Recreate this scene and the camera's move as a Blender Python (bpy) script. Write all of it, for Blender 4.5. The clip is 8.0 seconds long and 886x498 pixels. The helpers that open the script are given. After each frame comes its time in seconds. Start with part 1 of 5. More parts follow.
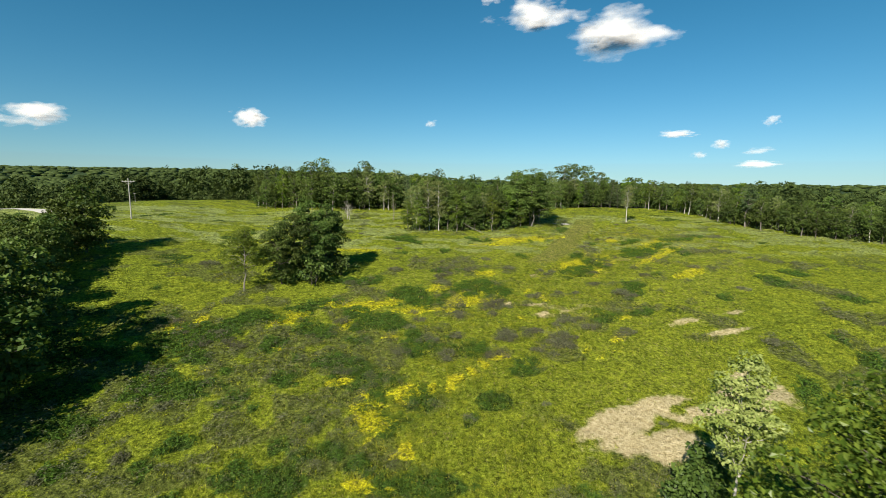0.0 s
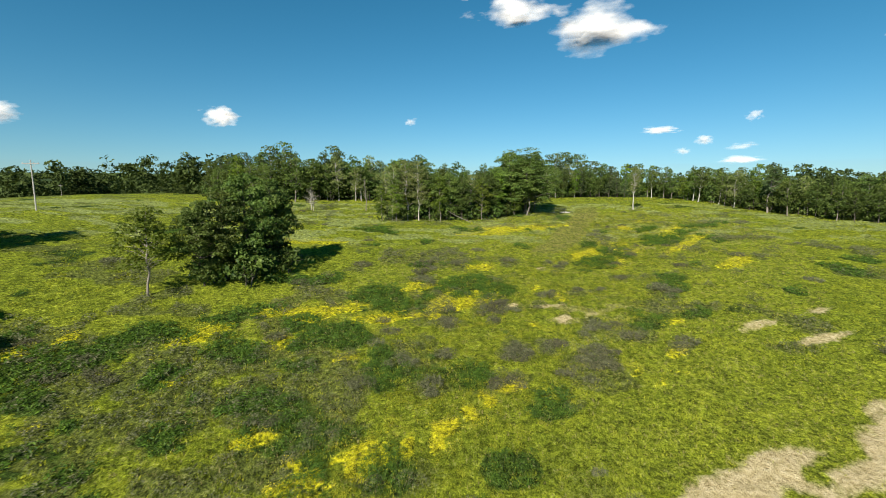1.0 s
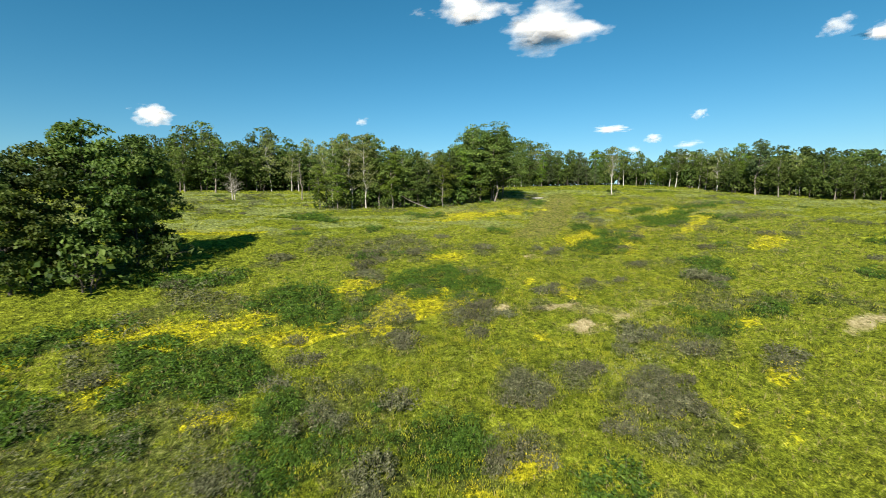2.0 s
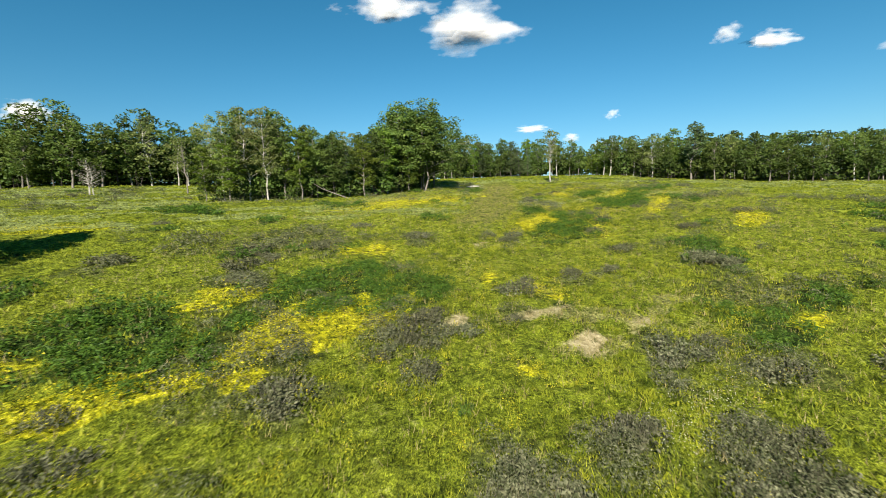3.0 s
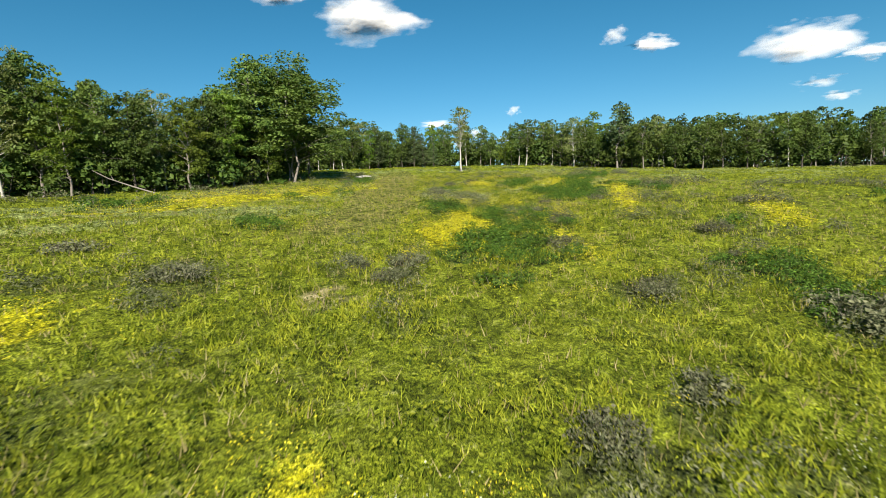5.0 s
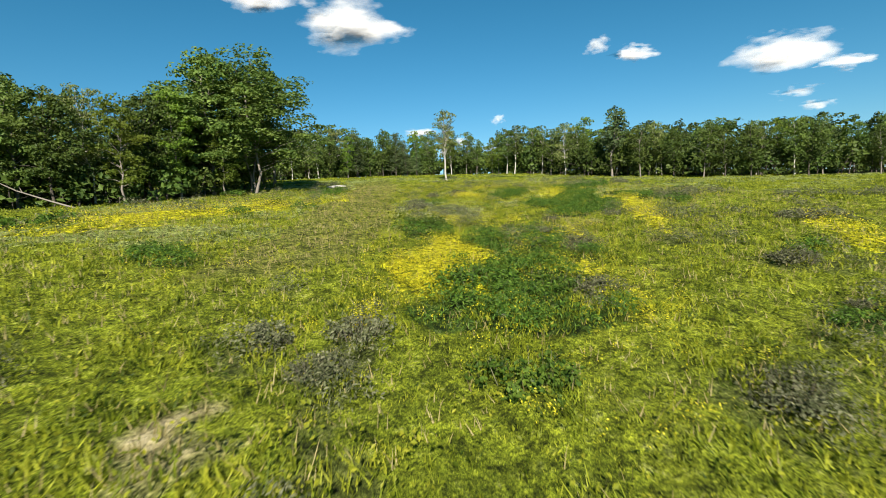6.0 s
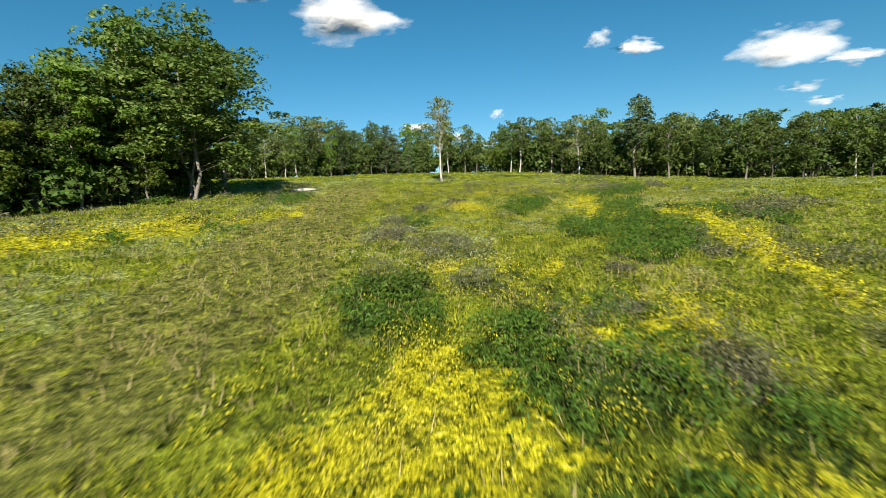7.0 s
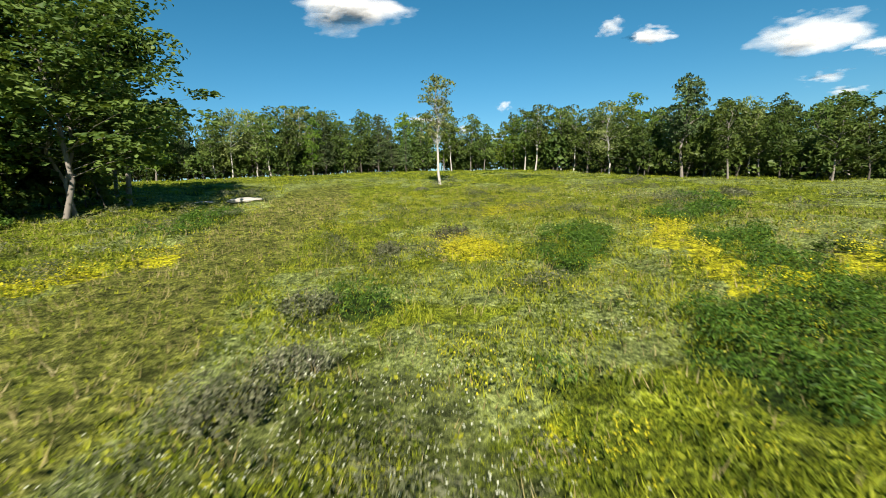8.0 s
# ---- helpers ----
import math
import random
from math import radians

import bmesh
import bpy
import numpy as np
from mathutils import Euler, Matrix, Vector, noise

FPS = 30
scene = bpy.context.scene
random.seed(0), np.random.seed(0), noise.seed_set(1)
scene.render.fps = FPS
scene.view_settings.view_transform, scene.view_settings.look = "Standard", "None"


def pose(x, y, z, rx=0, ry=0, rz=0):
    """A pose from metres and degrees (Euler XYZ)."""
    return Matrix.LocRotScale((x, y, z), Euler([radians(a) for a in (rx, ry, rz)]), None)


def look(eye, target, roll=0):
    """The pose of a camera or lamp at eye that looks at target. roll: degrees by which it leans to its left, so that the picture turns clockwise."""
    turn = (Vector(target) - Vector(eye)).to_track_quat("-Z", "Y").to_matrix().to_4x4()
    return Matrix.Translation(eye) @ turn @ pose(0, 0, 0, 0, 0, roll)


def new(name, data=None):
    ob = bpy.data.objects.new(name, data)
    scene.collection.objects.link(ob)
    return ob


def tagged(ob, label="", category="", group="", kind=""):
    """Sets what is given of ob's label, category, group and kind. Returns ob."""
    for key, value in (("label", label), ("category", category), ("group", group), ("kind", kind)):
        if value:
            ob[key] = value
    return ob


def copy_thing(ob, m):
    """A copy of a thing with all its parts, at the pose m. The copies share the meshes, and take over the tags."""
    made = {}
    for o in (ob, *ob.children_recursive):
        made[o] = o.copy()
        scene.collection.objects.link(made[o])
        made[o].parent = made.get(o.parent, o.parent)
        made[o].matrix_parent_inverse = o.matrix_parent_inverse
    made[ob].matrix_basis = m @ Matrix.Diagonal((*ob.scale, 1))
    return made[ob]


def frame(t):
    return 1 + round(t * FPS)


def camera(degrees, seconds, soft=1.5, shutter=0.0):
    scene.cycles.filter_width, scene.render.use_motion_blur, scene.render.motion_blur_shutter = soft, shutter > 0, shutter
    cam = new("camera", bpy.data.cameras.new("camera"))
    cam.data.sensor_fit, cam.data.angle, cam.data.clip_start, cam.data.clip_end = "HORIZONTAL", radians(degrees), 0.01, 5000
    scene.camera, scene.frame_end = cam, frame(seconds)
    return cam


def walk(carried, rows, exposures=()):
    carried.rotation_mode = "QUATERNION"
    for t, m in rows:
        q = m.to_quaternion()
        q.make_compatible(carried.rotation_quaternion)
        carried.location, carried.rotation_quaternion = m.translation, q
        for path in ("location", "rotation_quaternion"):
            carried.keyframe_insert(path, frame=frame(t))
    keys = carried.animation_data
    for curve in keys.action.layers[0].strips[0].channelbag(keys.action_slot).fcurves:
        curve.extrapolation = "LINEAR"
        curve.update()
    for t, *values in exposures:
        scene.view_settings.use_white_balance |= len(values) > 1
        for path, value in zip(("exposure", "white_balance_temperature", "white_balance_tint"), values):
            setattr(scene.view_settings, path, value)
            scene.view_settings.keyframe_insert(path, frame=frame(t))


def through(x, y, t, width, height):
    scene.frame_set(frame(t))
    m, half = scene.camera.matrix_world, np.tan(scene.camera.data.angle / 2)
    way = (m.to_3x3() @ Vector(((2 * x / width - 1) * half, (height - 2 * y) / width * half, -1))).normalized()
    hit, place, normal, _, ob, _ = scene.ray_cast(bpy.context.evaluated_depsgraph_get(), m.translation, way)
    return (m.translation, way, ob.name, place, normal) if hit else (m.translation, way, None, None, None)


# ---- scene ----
SHUTTER = 0.18
cam = camera(87.87, 8.0, soft=0.7, shutter=SHUTTER)
# seconds, eye, yaw, pitch, lean to the right
PATH = [
    (0.0, 0.00, -0.00, 11.00, -0.05, -8.23, -0.62),
    (0.5, 0.08, 8.13, 8.81, -0.95, -8.09, -0.29),
    (1.0, 0.26, 17.36, 6.40, -2.24, -7.83, 0.07),
    (1.2, 0.24, 20.83, 5.48, -3.28, -7.68, 0.23),
    (2.3, 1.89, 37.90, 1.09, -9.84, -7.21, 1.26),
    (2.5, 2.27, 40.22, 0.55, -11.55, -7.18, 1.52),
    (3.0, 3.43, 45.61, -0.47, -16.67, -7.17, 2.13),
    (3.5, 5.14, 50.63, -1.25, -21.40, -7.38, 2.39),
    (4.0, 7.52, 55.22, -1.90, -24.74, -7.52, 2.62),
    (4.5, 10.23, 59.52, -1.79, -26.56, -7.79, 2.59),
    (4.7, 11.29, 61.22, -1.65, -27.14, -7.96, 2.64),
    (5.8, 14.90, 67.60, -1.16, -29.75, -7.35, 2.94),
    (6.0, 15.79, 68.87, -1.22, -29.87, -6.98, 2.96),
    (6.5, 18.37, 72.83, -0.88, -30.11, -6.96, 3.17),
    (7.0, 21.79, 78.35, -0.25, -30.18, -7.59, 2.70),
    (7.5, 25.93, 84.57, 0.17, -29.78, -7.90, 2.80),
    (8.0, 29.14, 89.21, 0.80, -29.37, -8.33, 2.67),
]


def eye_pose(x, y, z, yaw, pitch, lean):
    a, b = radians(yaw), radians(pitch)
    ahead = Vector((-math.sin(a) * math.cos(b), math.cos(a) * math.cos(b), math.sin(b)))
    eye = Vector((x, y, z))
    return look(eye, eye + ahead, -lean)


walk(cam, [(row[0], eye_pose(*row[1:])) for row in PATH],
     exposures=[(0.0, 0.95), (1.0, 1.02), (2.5, 1.18), (8.0, 1.12)])

# ---- sky, sun ----
SUN_ELEVATION, SHADOW_AZIMUTH = 37.0, 28.0   # shadows fall 28 degrees to the right of +y
world = bpy.data.worlds.new("sky")
scene.world = world
world.use_nodes = True
wn = world.node_tree.nodes
sky = wn.new("ShaderNodeTexSky")
sky.sky_type = "NISHITA"
sky.sun_disc = False
sky.sun_elevation = radians(SUN_ELEVATION)
sky.sun_rotation = radians(SHADOW_AZIMUTH + 180)
sky.altitude = 100
sky.air_density, sky.dust_density, sky.ozone_density = 1.0, 0.0, 4.0
wn["Background"].inputs["Strength"].default_value = 0.048
tint = wn.new("ShaderNodeHueSaturation")
tint.inputs["Saturation"].default_value = 1.18
tint.inputs["Hue"].default_value = 0.486
cool = wn.new("ShaderNodeMix")
cool.data_type, cool.blend_type = "RGBA", "MULTIPLY"
cool.inputs[0].default_value = 1.0
cool.inputs[7].default_value = (0.79, 0.97, 1.06, 1)
world.node_tree.links.new(sky.outputs[0], cool.inputs[6])
world.node_tree.links.new(cool.outputs[2], tint.inputs["Color"])
# a dry, clear horizon: red and green level off there, blue does not fade
split, join = wn.new("ShaderNodeSeparateColor"), wn.new("ShaderNodeCombineColor")
world.node_tree.links.new(tint.outputs[0], split.inputs[0])


def sky_maths(op, a, b, c=None):
    n = wn.new("ShaderNodeMath")
    n.operation = op
    for sock, value in zip(n.inputs, (a, b) if c is None else (a, b, c)):
        if isinstance(value, (int, float)):
            sock.default_value = value
        else:
            world.node_tree.links.new(value, sock)
    return n.outputs[0]


for k, level in ((0, 15.0), (1, 45.0)):
    low = sky_maths("DIVIDE", split.outputs[k], sky_maths("MULTIPLY_ADD", split.outputs[k], 1 / level, 1.0))
    world.node_tree.links.new(low, join.inputs[k])
world.node_tree.links.new(sky_maths("MULTIPLY_ADD", split.outputs[0], 0.17, sky_maths("MULTIPLY", split.outputs[2], 0.88)), join.inputs[2])
world.node_tree.links.new(join.outputs[0], wn["Background"].inputs["Color"])

sun_data = bpy.data.lights.new("sun", "SUN")
sun_data.energy, sun_data.angle, sun_data.color = 5.0, radians(0.6), (1.0, 0.93, 0.80)
sun = new("sun", sun_data)
az, el = radians(SHADOW_AZIMUTH), radians(SUN_ELEVATION)
SUN_WAY = Vector((math.sin(az) * math.cos(el), math.cos(az) * math.cos(el), -math.sin(el)))
sun.matrix_world = look((-60, -120, 120), Vector((-60, -120, 120)) + SUN_WAY)

# ---- materials ----
def material(name):
    m = bpy.data.materials.new(name)
    m.use_nodes = True
    nt = m.node_tree
    nt.nodes.clear()
    out = nt.nodes.new("ShaderNodeOutputMaterial")
    return m, nt, out


def node(nt, kind, **inputs):
    n = nt.nodes.new("ShaderNode" + kind)
    for key, value in inputs.items():
        n.inputs[key.replace("_", " ")].default_value = value
    return n


def noise_node(nt, scale, detail=4.0, rough=0.55, vec=None):
    n = node(nt, "TexNoise", Scale=scale, Detail=detail, Roughness=rough)
    if vec is not None:
        nt.links.new(vec, n.inputs["Vector"])
    return n.outputs["Fac"]


def ramp(nt, fac, *stops):
    r = nt.nodes.new("ShaderNodeValToRGB")
    while len(r.color_ramp.elements) < len(stops):
        r.color_ramp.elements.new(0.5)
    for e, (pos, col) in zip(r.color_ramp.elements, stops):
        e.position = pos
        e.color = (*col, 1) if len(col) == 3 else col
    nt.links.new(fac, r.inputs["Fac"])
    return r.outputs["Color"]


def mix(nt, fac, a, b, blend="MIX"):
    n = nt.nodes.new("ShaderNodeMix")
    n.data_type, n.blend_type = "RGBA", blend
    for sock, value in ((n.inputs[0], fac), (n.inputs[6], a), (n.inputs[7], b)):
        if isinstance(value, (int, float)):
            sock.default_value = value
        elif isinstance(value, tuple):
            sock.default_value = (*value, 1)
        else:
            nt.links.new(value, sock)
    return n.outputs[2]


def maths(nt, op, a, b=0.0):
    n = nt.nodes.new("ShaderNodeMath")
    n.operation, n.use_clamp = op, False
    for sock, value in ((n.inputs[0], a), (n.inputs[1], b)):
        if isinstance(value, (int, float)):
            sock.default_value = value
        else:
            nt.links.new(value, sock)
    return n.outputs[0]


def attribute(nt, name):
    n = nt.nodes.new("ShaderNodeAttribute")
    n.attribute_name = name
    return n.outputs["Fac"]


def place(nt):
    return nt.nodes.new("ShaderNodeNewGeometry").outputs["Position"]


def island(nt):
    return nt.nodes.new("ShaderNodeNewGeometry").outputs["Random Per Island"]


def object_random(nt):
    return nt.nodes.new("ShaderNodeObjectInfo").outputs["Random"]


def leafy(name, dark, mid, light, through=0.35, rough=0.6, patch=0.35, sharp=0.14, share=0.5):
    """Leaves and blades: colour by piece, by thing and by place, with light coming through."""
    m, nt, out = material(name)
    each = ramp(nt, island(nt), (0.0, dark), (0.5, mid), (1.0, light))
    wide = noise_node(nt, patch, 3.0, 0.6, place(nt))
    col = mix(nt, share, each, ramp(nt, wide, (0.5 - sharp, dark), (0.5, mid), (0.5 + sharp, light)))
    hsv = node(nt, "HueSaturation")
    nt.links.new(maths(nt, "ADD", maths(nt, "MULTIPLY", object_random(nt), 0.024), 0.488), hsv.inputs["Hue"])
    nt.links.new(maths(nt, "ADD", maths(nt, "MULTIPLY", object_random(nt), 0.5), 0.75), hsv.inputs["Value"])
    nt.links.new(col, hsv.inputs["Color"])
    b = node(nt, "BsdfPrincipled", Roughness=rough)
    b.inputs["Specular IOR Level"].default_value = 0.14
    nt.links.new(hsv.outputs[0], b.inputs["Base Color"])
    t = nt.nodes.new("ShaderNodeBsdfTranslucent")
    nt.links.new(mix(nt, 1.0, hsv.outputs[0], (1.25, 1.2, 0.55), "MULTIPLY"), t.inputs["Color"])
    s = node(nt, "MixShader", Fac=through)
    nt.links.new(b.outputs[0], s.inputs[1])
    nt.links.new(t.outputs[0], s.inputs[2])
    nt.links.new(s.outputs[0], out.inputs["Surface"])
    return m


def solid(name, a, b, scale, rough=0.85, bump=0.3, detail=6.0, stretch=(1, 1, 1), metal=0.0):
    m, nt, out = material(name)
    mp = node(nt, "Mapping", Scale=stretch)
    nt.links.new(nt.nodes.new("ShaderNodeTexCoord").outputs["Object"], mp.inputs["Vector"])
    n1 = noise_node(nt, scale, detail, 0.65, mp.outputs[0])
    n2 = noise_node(nt, scale * 0.17, 3.0, 0.5, mp.outputs[0])
    col = mix(nt, ramp(nt, n2, (0.35, (0, 0, 0)), (0.65, (1, 1, 1))), ramp(nt, n1, (0.35, a), (0.65, b)), mix(nt, 0.5, a, b))
    p = node(nt, "BsdfPrincipled", Roughness=rough, Metallic=metal)
    nt.links.new(col, p.inputs["Base Color"])
    bm = node(nt, "Bump", Strength=bump, Distance=0.03)
    nt.links.new(n1, bm.inputs["Height"])
    nt.links.new(bm.outputs[0], p.inputs["Normal"])
    nt.links.new(p.outputs[0], out.inputs["Surface"])
    return m


def ground_material():
    m, nt, out = material("meadow_ground")
    pos = place(nt)
    n_fine = noise_node(nt, 3.0, 6.0, 0.7, pos)
    n_grain = noise_node(nt, 9.0, 4.0, 0.7, pos)
    n_mid = noise_node(nt, 0.45, 5.0, 0.6, pos)
    n_wide = noise_node(nt, 0.06, 4.0, 0.55, pos)
    green = ramp(nt, n_mid, (0.40, (0.026, 0.046, 0.004)), (0.49, (0.150, 0.185, 0.012)), (0.60, (0.33, 0.335, 0.028)))
    green = mix(nt, 0.5, green, ramp(nt, maths(nt, "ADD", maths(nt, "MULTIPLY", n_fine, 0.5), maths(nt, "MULTIPLY", n_grain, 0.5)), (0.36, (0.050, 0.074, 0.005)), (0.5, (0.165, 0.195, 0.012)), (0.64, (0.30, 0.305, 0.026))))
    green = mix(nt, 0.35, green, ramp(nt, n_wide, (0.35, (0.075, 0.115, 0.012)), (0.6, (0.185, 0.200, 0.018))))
    n_hair = noise_node(nt, 26.0, 3.0, 0.7, pos)
    green = mix(nt, 0.45, green, ramp(nt, n_hair, (0.36, (0.030, 0.050, 0.004)), (0.5, (0.160, 0.190, 0.012)), (0.64, (0.36, 0.36, 0.03))))
    sage = ramp(nt, n_fine, (0.3, (0.030, 0.040, 0.010)), (0.7, (0.120, 0.128, 0.040)))
    dark = ramp(nt, n_fine, (0.3, (0.018, 0.036, 0.005)), (0.7, (0.060, 0.095, 0.012)))
    yellow = ramp(nt, n_fine, (0.38, (0.17, 0.18, 0.010)), (0.58, (0.52, 0.455, 0.012)))
    path = ramp(nt, maths(nt, "ADD", maths(nt, "MULTIPLY", n_fine, 0.5), maths(nt, "MULTIPLY", n_hair, 0.5)), (0.38, (0.085, 0.098, 0.016)), (0.62, (0.225, 0.215, 0.045)))
    straw = ramp(nt, n_grain, (0.3, (0.15, 0.145, 0.040)), (0.7, (0.36, 0.32, 0.14)))
    earth = ramp(nt, n_fine, (0.30, (0.34, 0.26, 0.12)), (0.5, (0.54, 0.445, 0.245)), (0.70, (0.70, 0.61, 0.38)))
    # woodland ground, its colour darkened to match the shaded gaps between crowns
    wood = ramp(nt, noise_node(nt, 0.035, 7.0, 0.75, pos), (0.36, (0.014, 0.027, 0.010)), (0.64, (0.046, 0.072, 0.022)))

    def edge(name, spread=0.5):
        """A cover's rim, broken up by the fine noise."""
        a = maths(nt, "ADD", attribute(nt, name), maths(nt, "MULTIPLY", maths(nt, "SUBTRACT", n_fine, 0.5), spread))
        return ramp(nt, a, (0.38, (0, 0, 0)), (0.62, (1, 1, 1)))

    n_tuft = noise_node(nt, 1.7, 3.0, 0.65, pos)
    tuft_shade = maths(nt, "ADD", maths(nt, "MULTIPLY", n_fine, 0.5), maths(nt, "ADD", maths(nt, "MULTIPLY", n_grain, 0.2), maths(nt, "MULTIPLY", n_tuft, 0.3)))
    pale = ramp(nt, n_grain, (0.3, (0.135, 0.160, 0.046)), (0.7, (0.330, 0.350, 0.140)))
    col = mix(nt, maths(nt, "MULTIPLY", edge("pale", 1.0), 0.75), green, pale)
    col = mix(nt, edge("path"), col, path)
    col = mix(nt, maths(nt, "MULTIPLY", edge("straw", 1.0), 0.8), col, straw)
    col = mix(nt, maths(nt, "MULTIPLY", edge("sage", 1.3), 0.72), col, sage)
    col = mix(nt, edge("dark", 0.9), col, dark)
    col = mix(nt, maths(nt, "MULTIPLY", edge("bloom", 1.1), 0.9), col, yellow)
    # tufts and the shade in the gaps between them, multiplied into the colour
    col = mix(nt, 1.0, col, ramp(nt, tuft_shade, (0.41, (0.32, 0.36, 0.34)), (0.5, (0.96, 1.03, 1.0)), (0.59, (1.62, 1.70, 1.5))), "MULTIPLY")
    # the same at blade size: lighter blades, shade between them painted darker
    blade_shade = maths(nt, "ADD", maths(nt, "MULTIPLY", n_hair, 0.5), maths(nt, "MULTIPLY", n_grain, 0.5))
    col = mix(nt, 1.0, col, ramp(nt, blade_shade, (0.40, (0.56, 0.58, 0.56)), (0.5, (1.02, 1.02, 1.0)), (0.60, (1.42, 1.42, 1.35))), "MULTIPLY")
    thin = maths(nt, "ADD", attribute(nt, "bare"), maths(nt, "ADD", maths(nt, "MULTIPLY", maths(nt, "SUBTRACT", n_fine, 0.5), 1.3), maths(nt, "MULTIPLY", maths(nt, "SUBTRACT", n_grain, 0.5), 0.9)))
    col = mix(nt, ramp(nt, thin, (0.15, (0, 0, 0)), (0.45, (0.45, 0.45, 0.45)), (0.9, (1, 1, 1))), col, earth)
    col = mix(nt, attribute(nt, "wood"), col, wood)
    p = node(nt, "BsdfPrincipled", Roughness=0.95)
    p.inputs["Specular IOR Level"].default_value = 0.1
    nt.links.new(col, p.inputs["Base Color"])
    bm = node(nt, "Bump", Strength=1.0, Distance=0.4)
    nt.links.new(maths(nt, "ADD", maths(nt, "ADD", n_fine, maths(nt, "MULTIPLY", n_grain, 0.5)), maths(nt, "ADD", maths(nt, "MULTIPLY", n_mid, 1.5), maths(nt, "MULTIPLY", n_hair, 0.25))), bm.inputs["Height"])
    nt.links.new(bm.outputs[0], p.inputs["Normal"])
    nt.links.new(p.outputs[0], out.inputs["Surface"])
    return m


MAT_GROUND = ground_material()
MAT_GRASS = leafy("grass_blades", (0.022, 0.048, 0.004), (0.172, 0.216, 0.013), (0.365, 0.385, 0.032), 0.32, 0.55, 1.1, 0.1, 0.76)
MAT_HERB = leafy("herb_leaves", (0.024, 0.054, 0.004), (0.176, 0.228, 0.014), (0.370, 0.392, 0.034), 0.35, 0.5, 1.2, 0.1, 0.76)
MAT_STRAW = leafy("straw_blades", (0.20, 0.17, 0.06), (0.32, 0.27, 0.11), (0.46, 0.40, 0.20), 0.25, 0.6, 0.3)
MAT_YELLOW = leafy("yellow_petals", (0.42, 0.39, 0.012), (0.60, 0.55, 0.018), (0.72, 0.67, 0.06), 0.25, 0.5, 0.5)
MAT_WHITE = leafy("white_petals", (0.34, 0.37, 0.20), (0.50, 0.51, 0.36), (0.62, 0.62, 0.50), 0.2, 0.5, 0.5)
MAT_FORB = leafy("dark_forb_leaves", (0.015, 0.036, 0.005), (0.053, 0.103, 0.013), (0.130, 0.198, 0.026), 0.3, 0.5, 4.0, 0.1, 0.5)
MAT_SAGE = leafy("sage_leaves", (0.026, 0.034, 0.013), (0.082, 0.092, 0.040), (0.215, 0.210, 0.125), 0.2, 0.7, 4.0, 0.1, 0.5)
MAT_HUSK = leafy("dry_stems", (0.055, 0.052, 0.036), (0.115, 0.108, 0.076), (0.21, 0.195, 0.145), 0.1, 0.8, 0.6)
MAT_LEAF = leafy("broad_leaves", (0.038, 0.066, 0.015), (0.080, 0.122, 0.024), (0.160, 0.205, 0.048), 0.3, 0.5, 0.25)
MAT_LEAF_DARK = leafy("dark_leaves", (0.026, 0.048, 0.012), (0.058, 0.094, 0.018), (0.120, 0.165, 0.034), 0.28, 0.5, 0.25)
MAT_LEAF_LIGHT = leafy("pale_leaves", (0.074, 0.105, 0.030), (0.149, 0.189, 0.054), (0.284, 0.311, 0.121), 0.35, 0.5, 0.25)
MAT_LEAF_FRESH = leafy("fresh_leaves", (0.046, 0.089, 0.011), (0.101, 0.159, 0.019), (0.189, 0.243, 0.038), 0.4, 0.45, 0.25)
MAT_LEAF_GLOSSY = leafy("glossy_leaves", (0.040, 0.085, 0.012), (0.110, 0.185, 0.022), (0.24, 0.31, 0.050), 0.38, 0.35, 0.4)
MAT_LEAF_SILVER = leafy("silvery_leaves", (0.11, 0.16, 0.03), (0.23, 0.30, 0.07), (0.43, 0.48, 0.17), 0.35, 0.4, 0.4)
MAT_NEEDLE = leafy("needles", (0.030, 0.052, 0.020), (0.064, 0.100, 0.034), (0.135, 0.170, 0.064), 0.15, 0.6, 0.3)
MAT_FARLEAF = leafy("distant_leaves", (0.024, 0.044, 0.012), (0.048, 0.080, 0.018), (0.092, 0.130, 0.032), 0.2, 0.7, 0.7, 0.1, 0.65)
MAT_BARK = solid("grey_bark", (0.10, 0.085, 0.070), (0.26, 0.23, 0.195), 6.0, 0.9, 0.8, 8.0, (1, 1, 0.2))
MAT_BARK_PALE = solid("pale_bark", (0.26, 0.235, 0.20), (0.50, 0.47, 0.41), 5.0, 0.85, 0.5, 8.0, (1, 1, 0.3))
MAT_BARK_DARK = solid("dark_bark", (0.035, 0.028, 0.022), (0.10, 0.085, 0.068), 6.0, 0.95, 0.8, 8.0, (1, 1, 0.2))
MAT_POLE = solid("weathered_pole", (0.22, 0.205, 0.19), (0.42, 0.40, 0.37), 9.0, 0.85, 0.3, 5.0, (1, 1, 0.08))
MAT_GRAVEL = solid("gravel", (0.30, 0.28, 0.25), (0.52, 0.49, 0.45), 14.0, 0.95, 0.6)
MAT_STONE = solid("pale_stone", (0.27, 0.25, 0.21), (0.45, 0.42, 0.37), 5.0, 0.9, 0.5)
MAT_PORCELAIN = solid("insulator", (0.30, 0.30, 0.31), (0.42, 0.42, 0.43), 8.0, 0.3, 0.05)


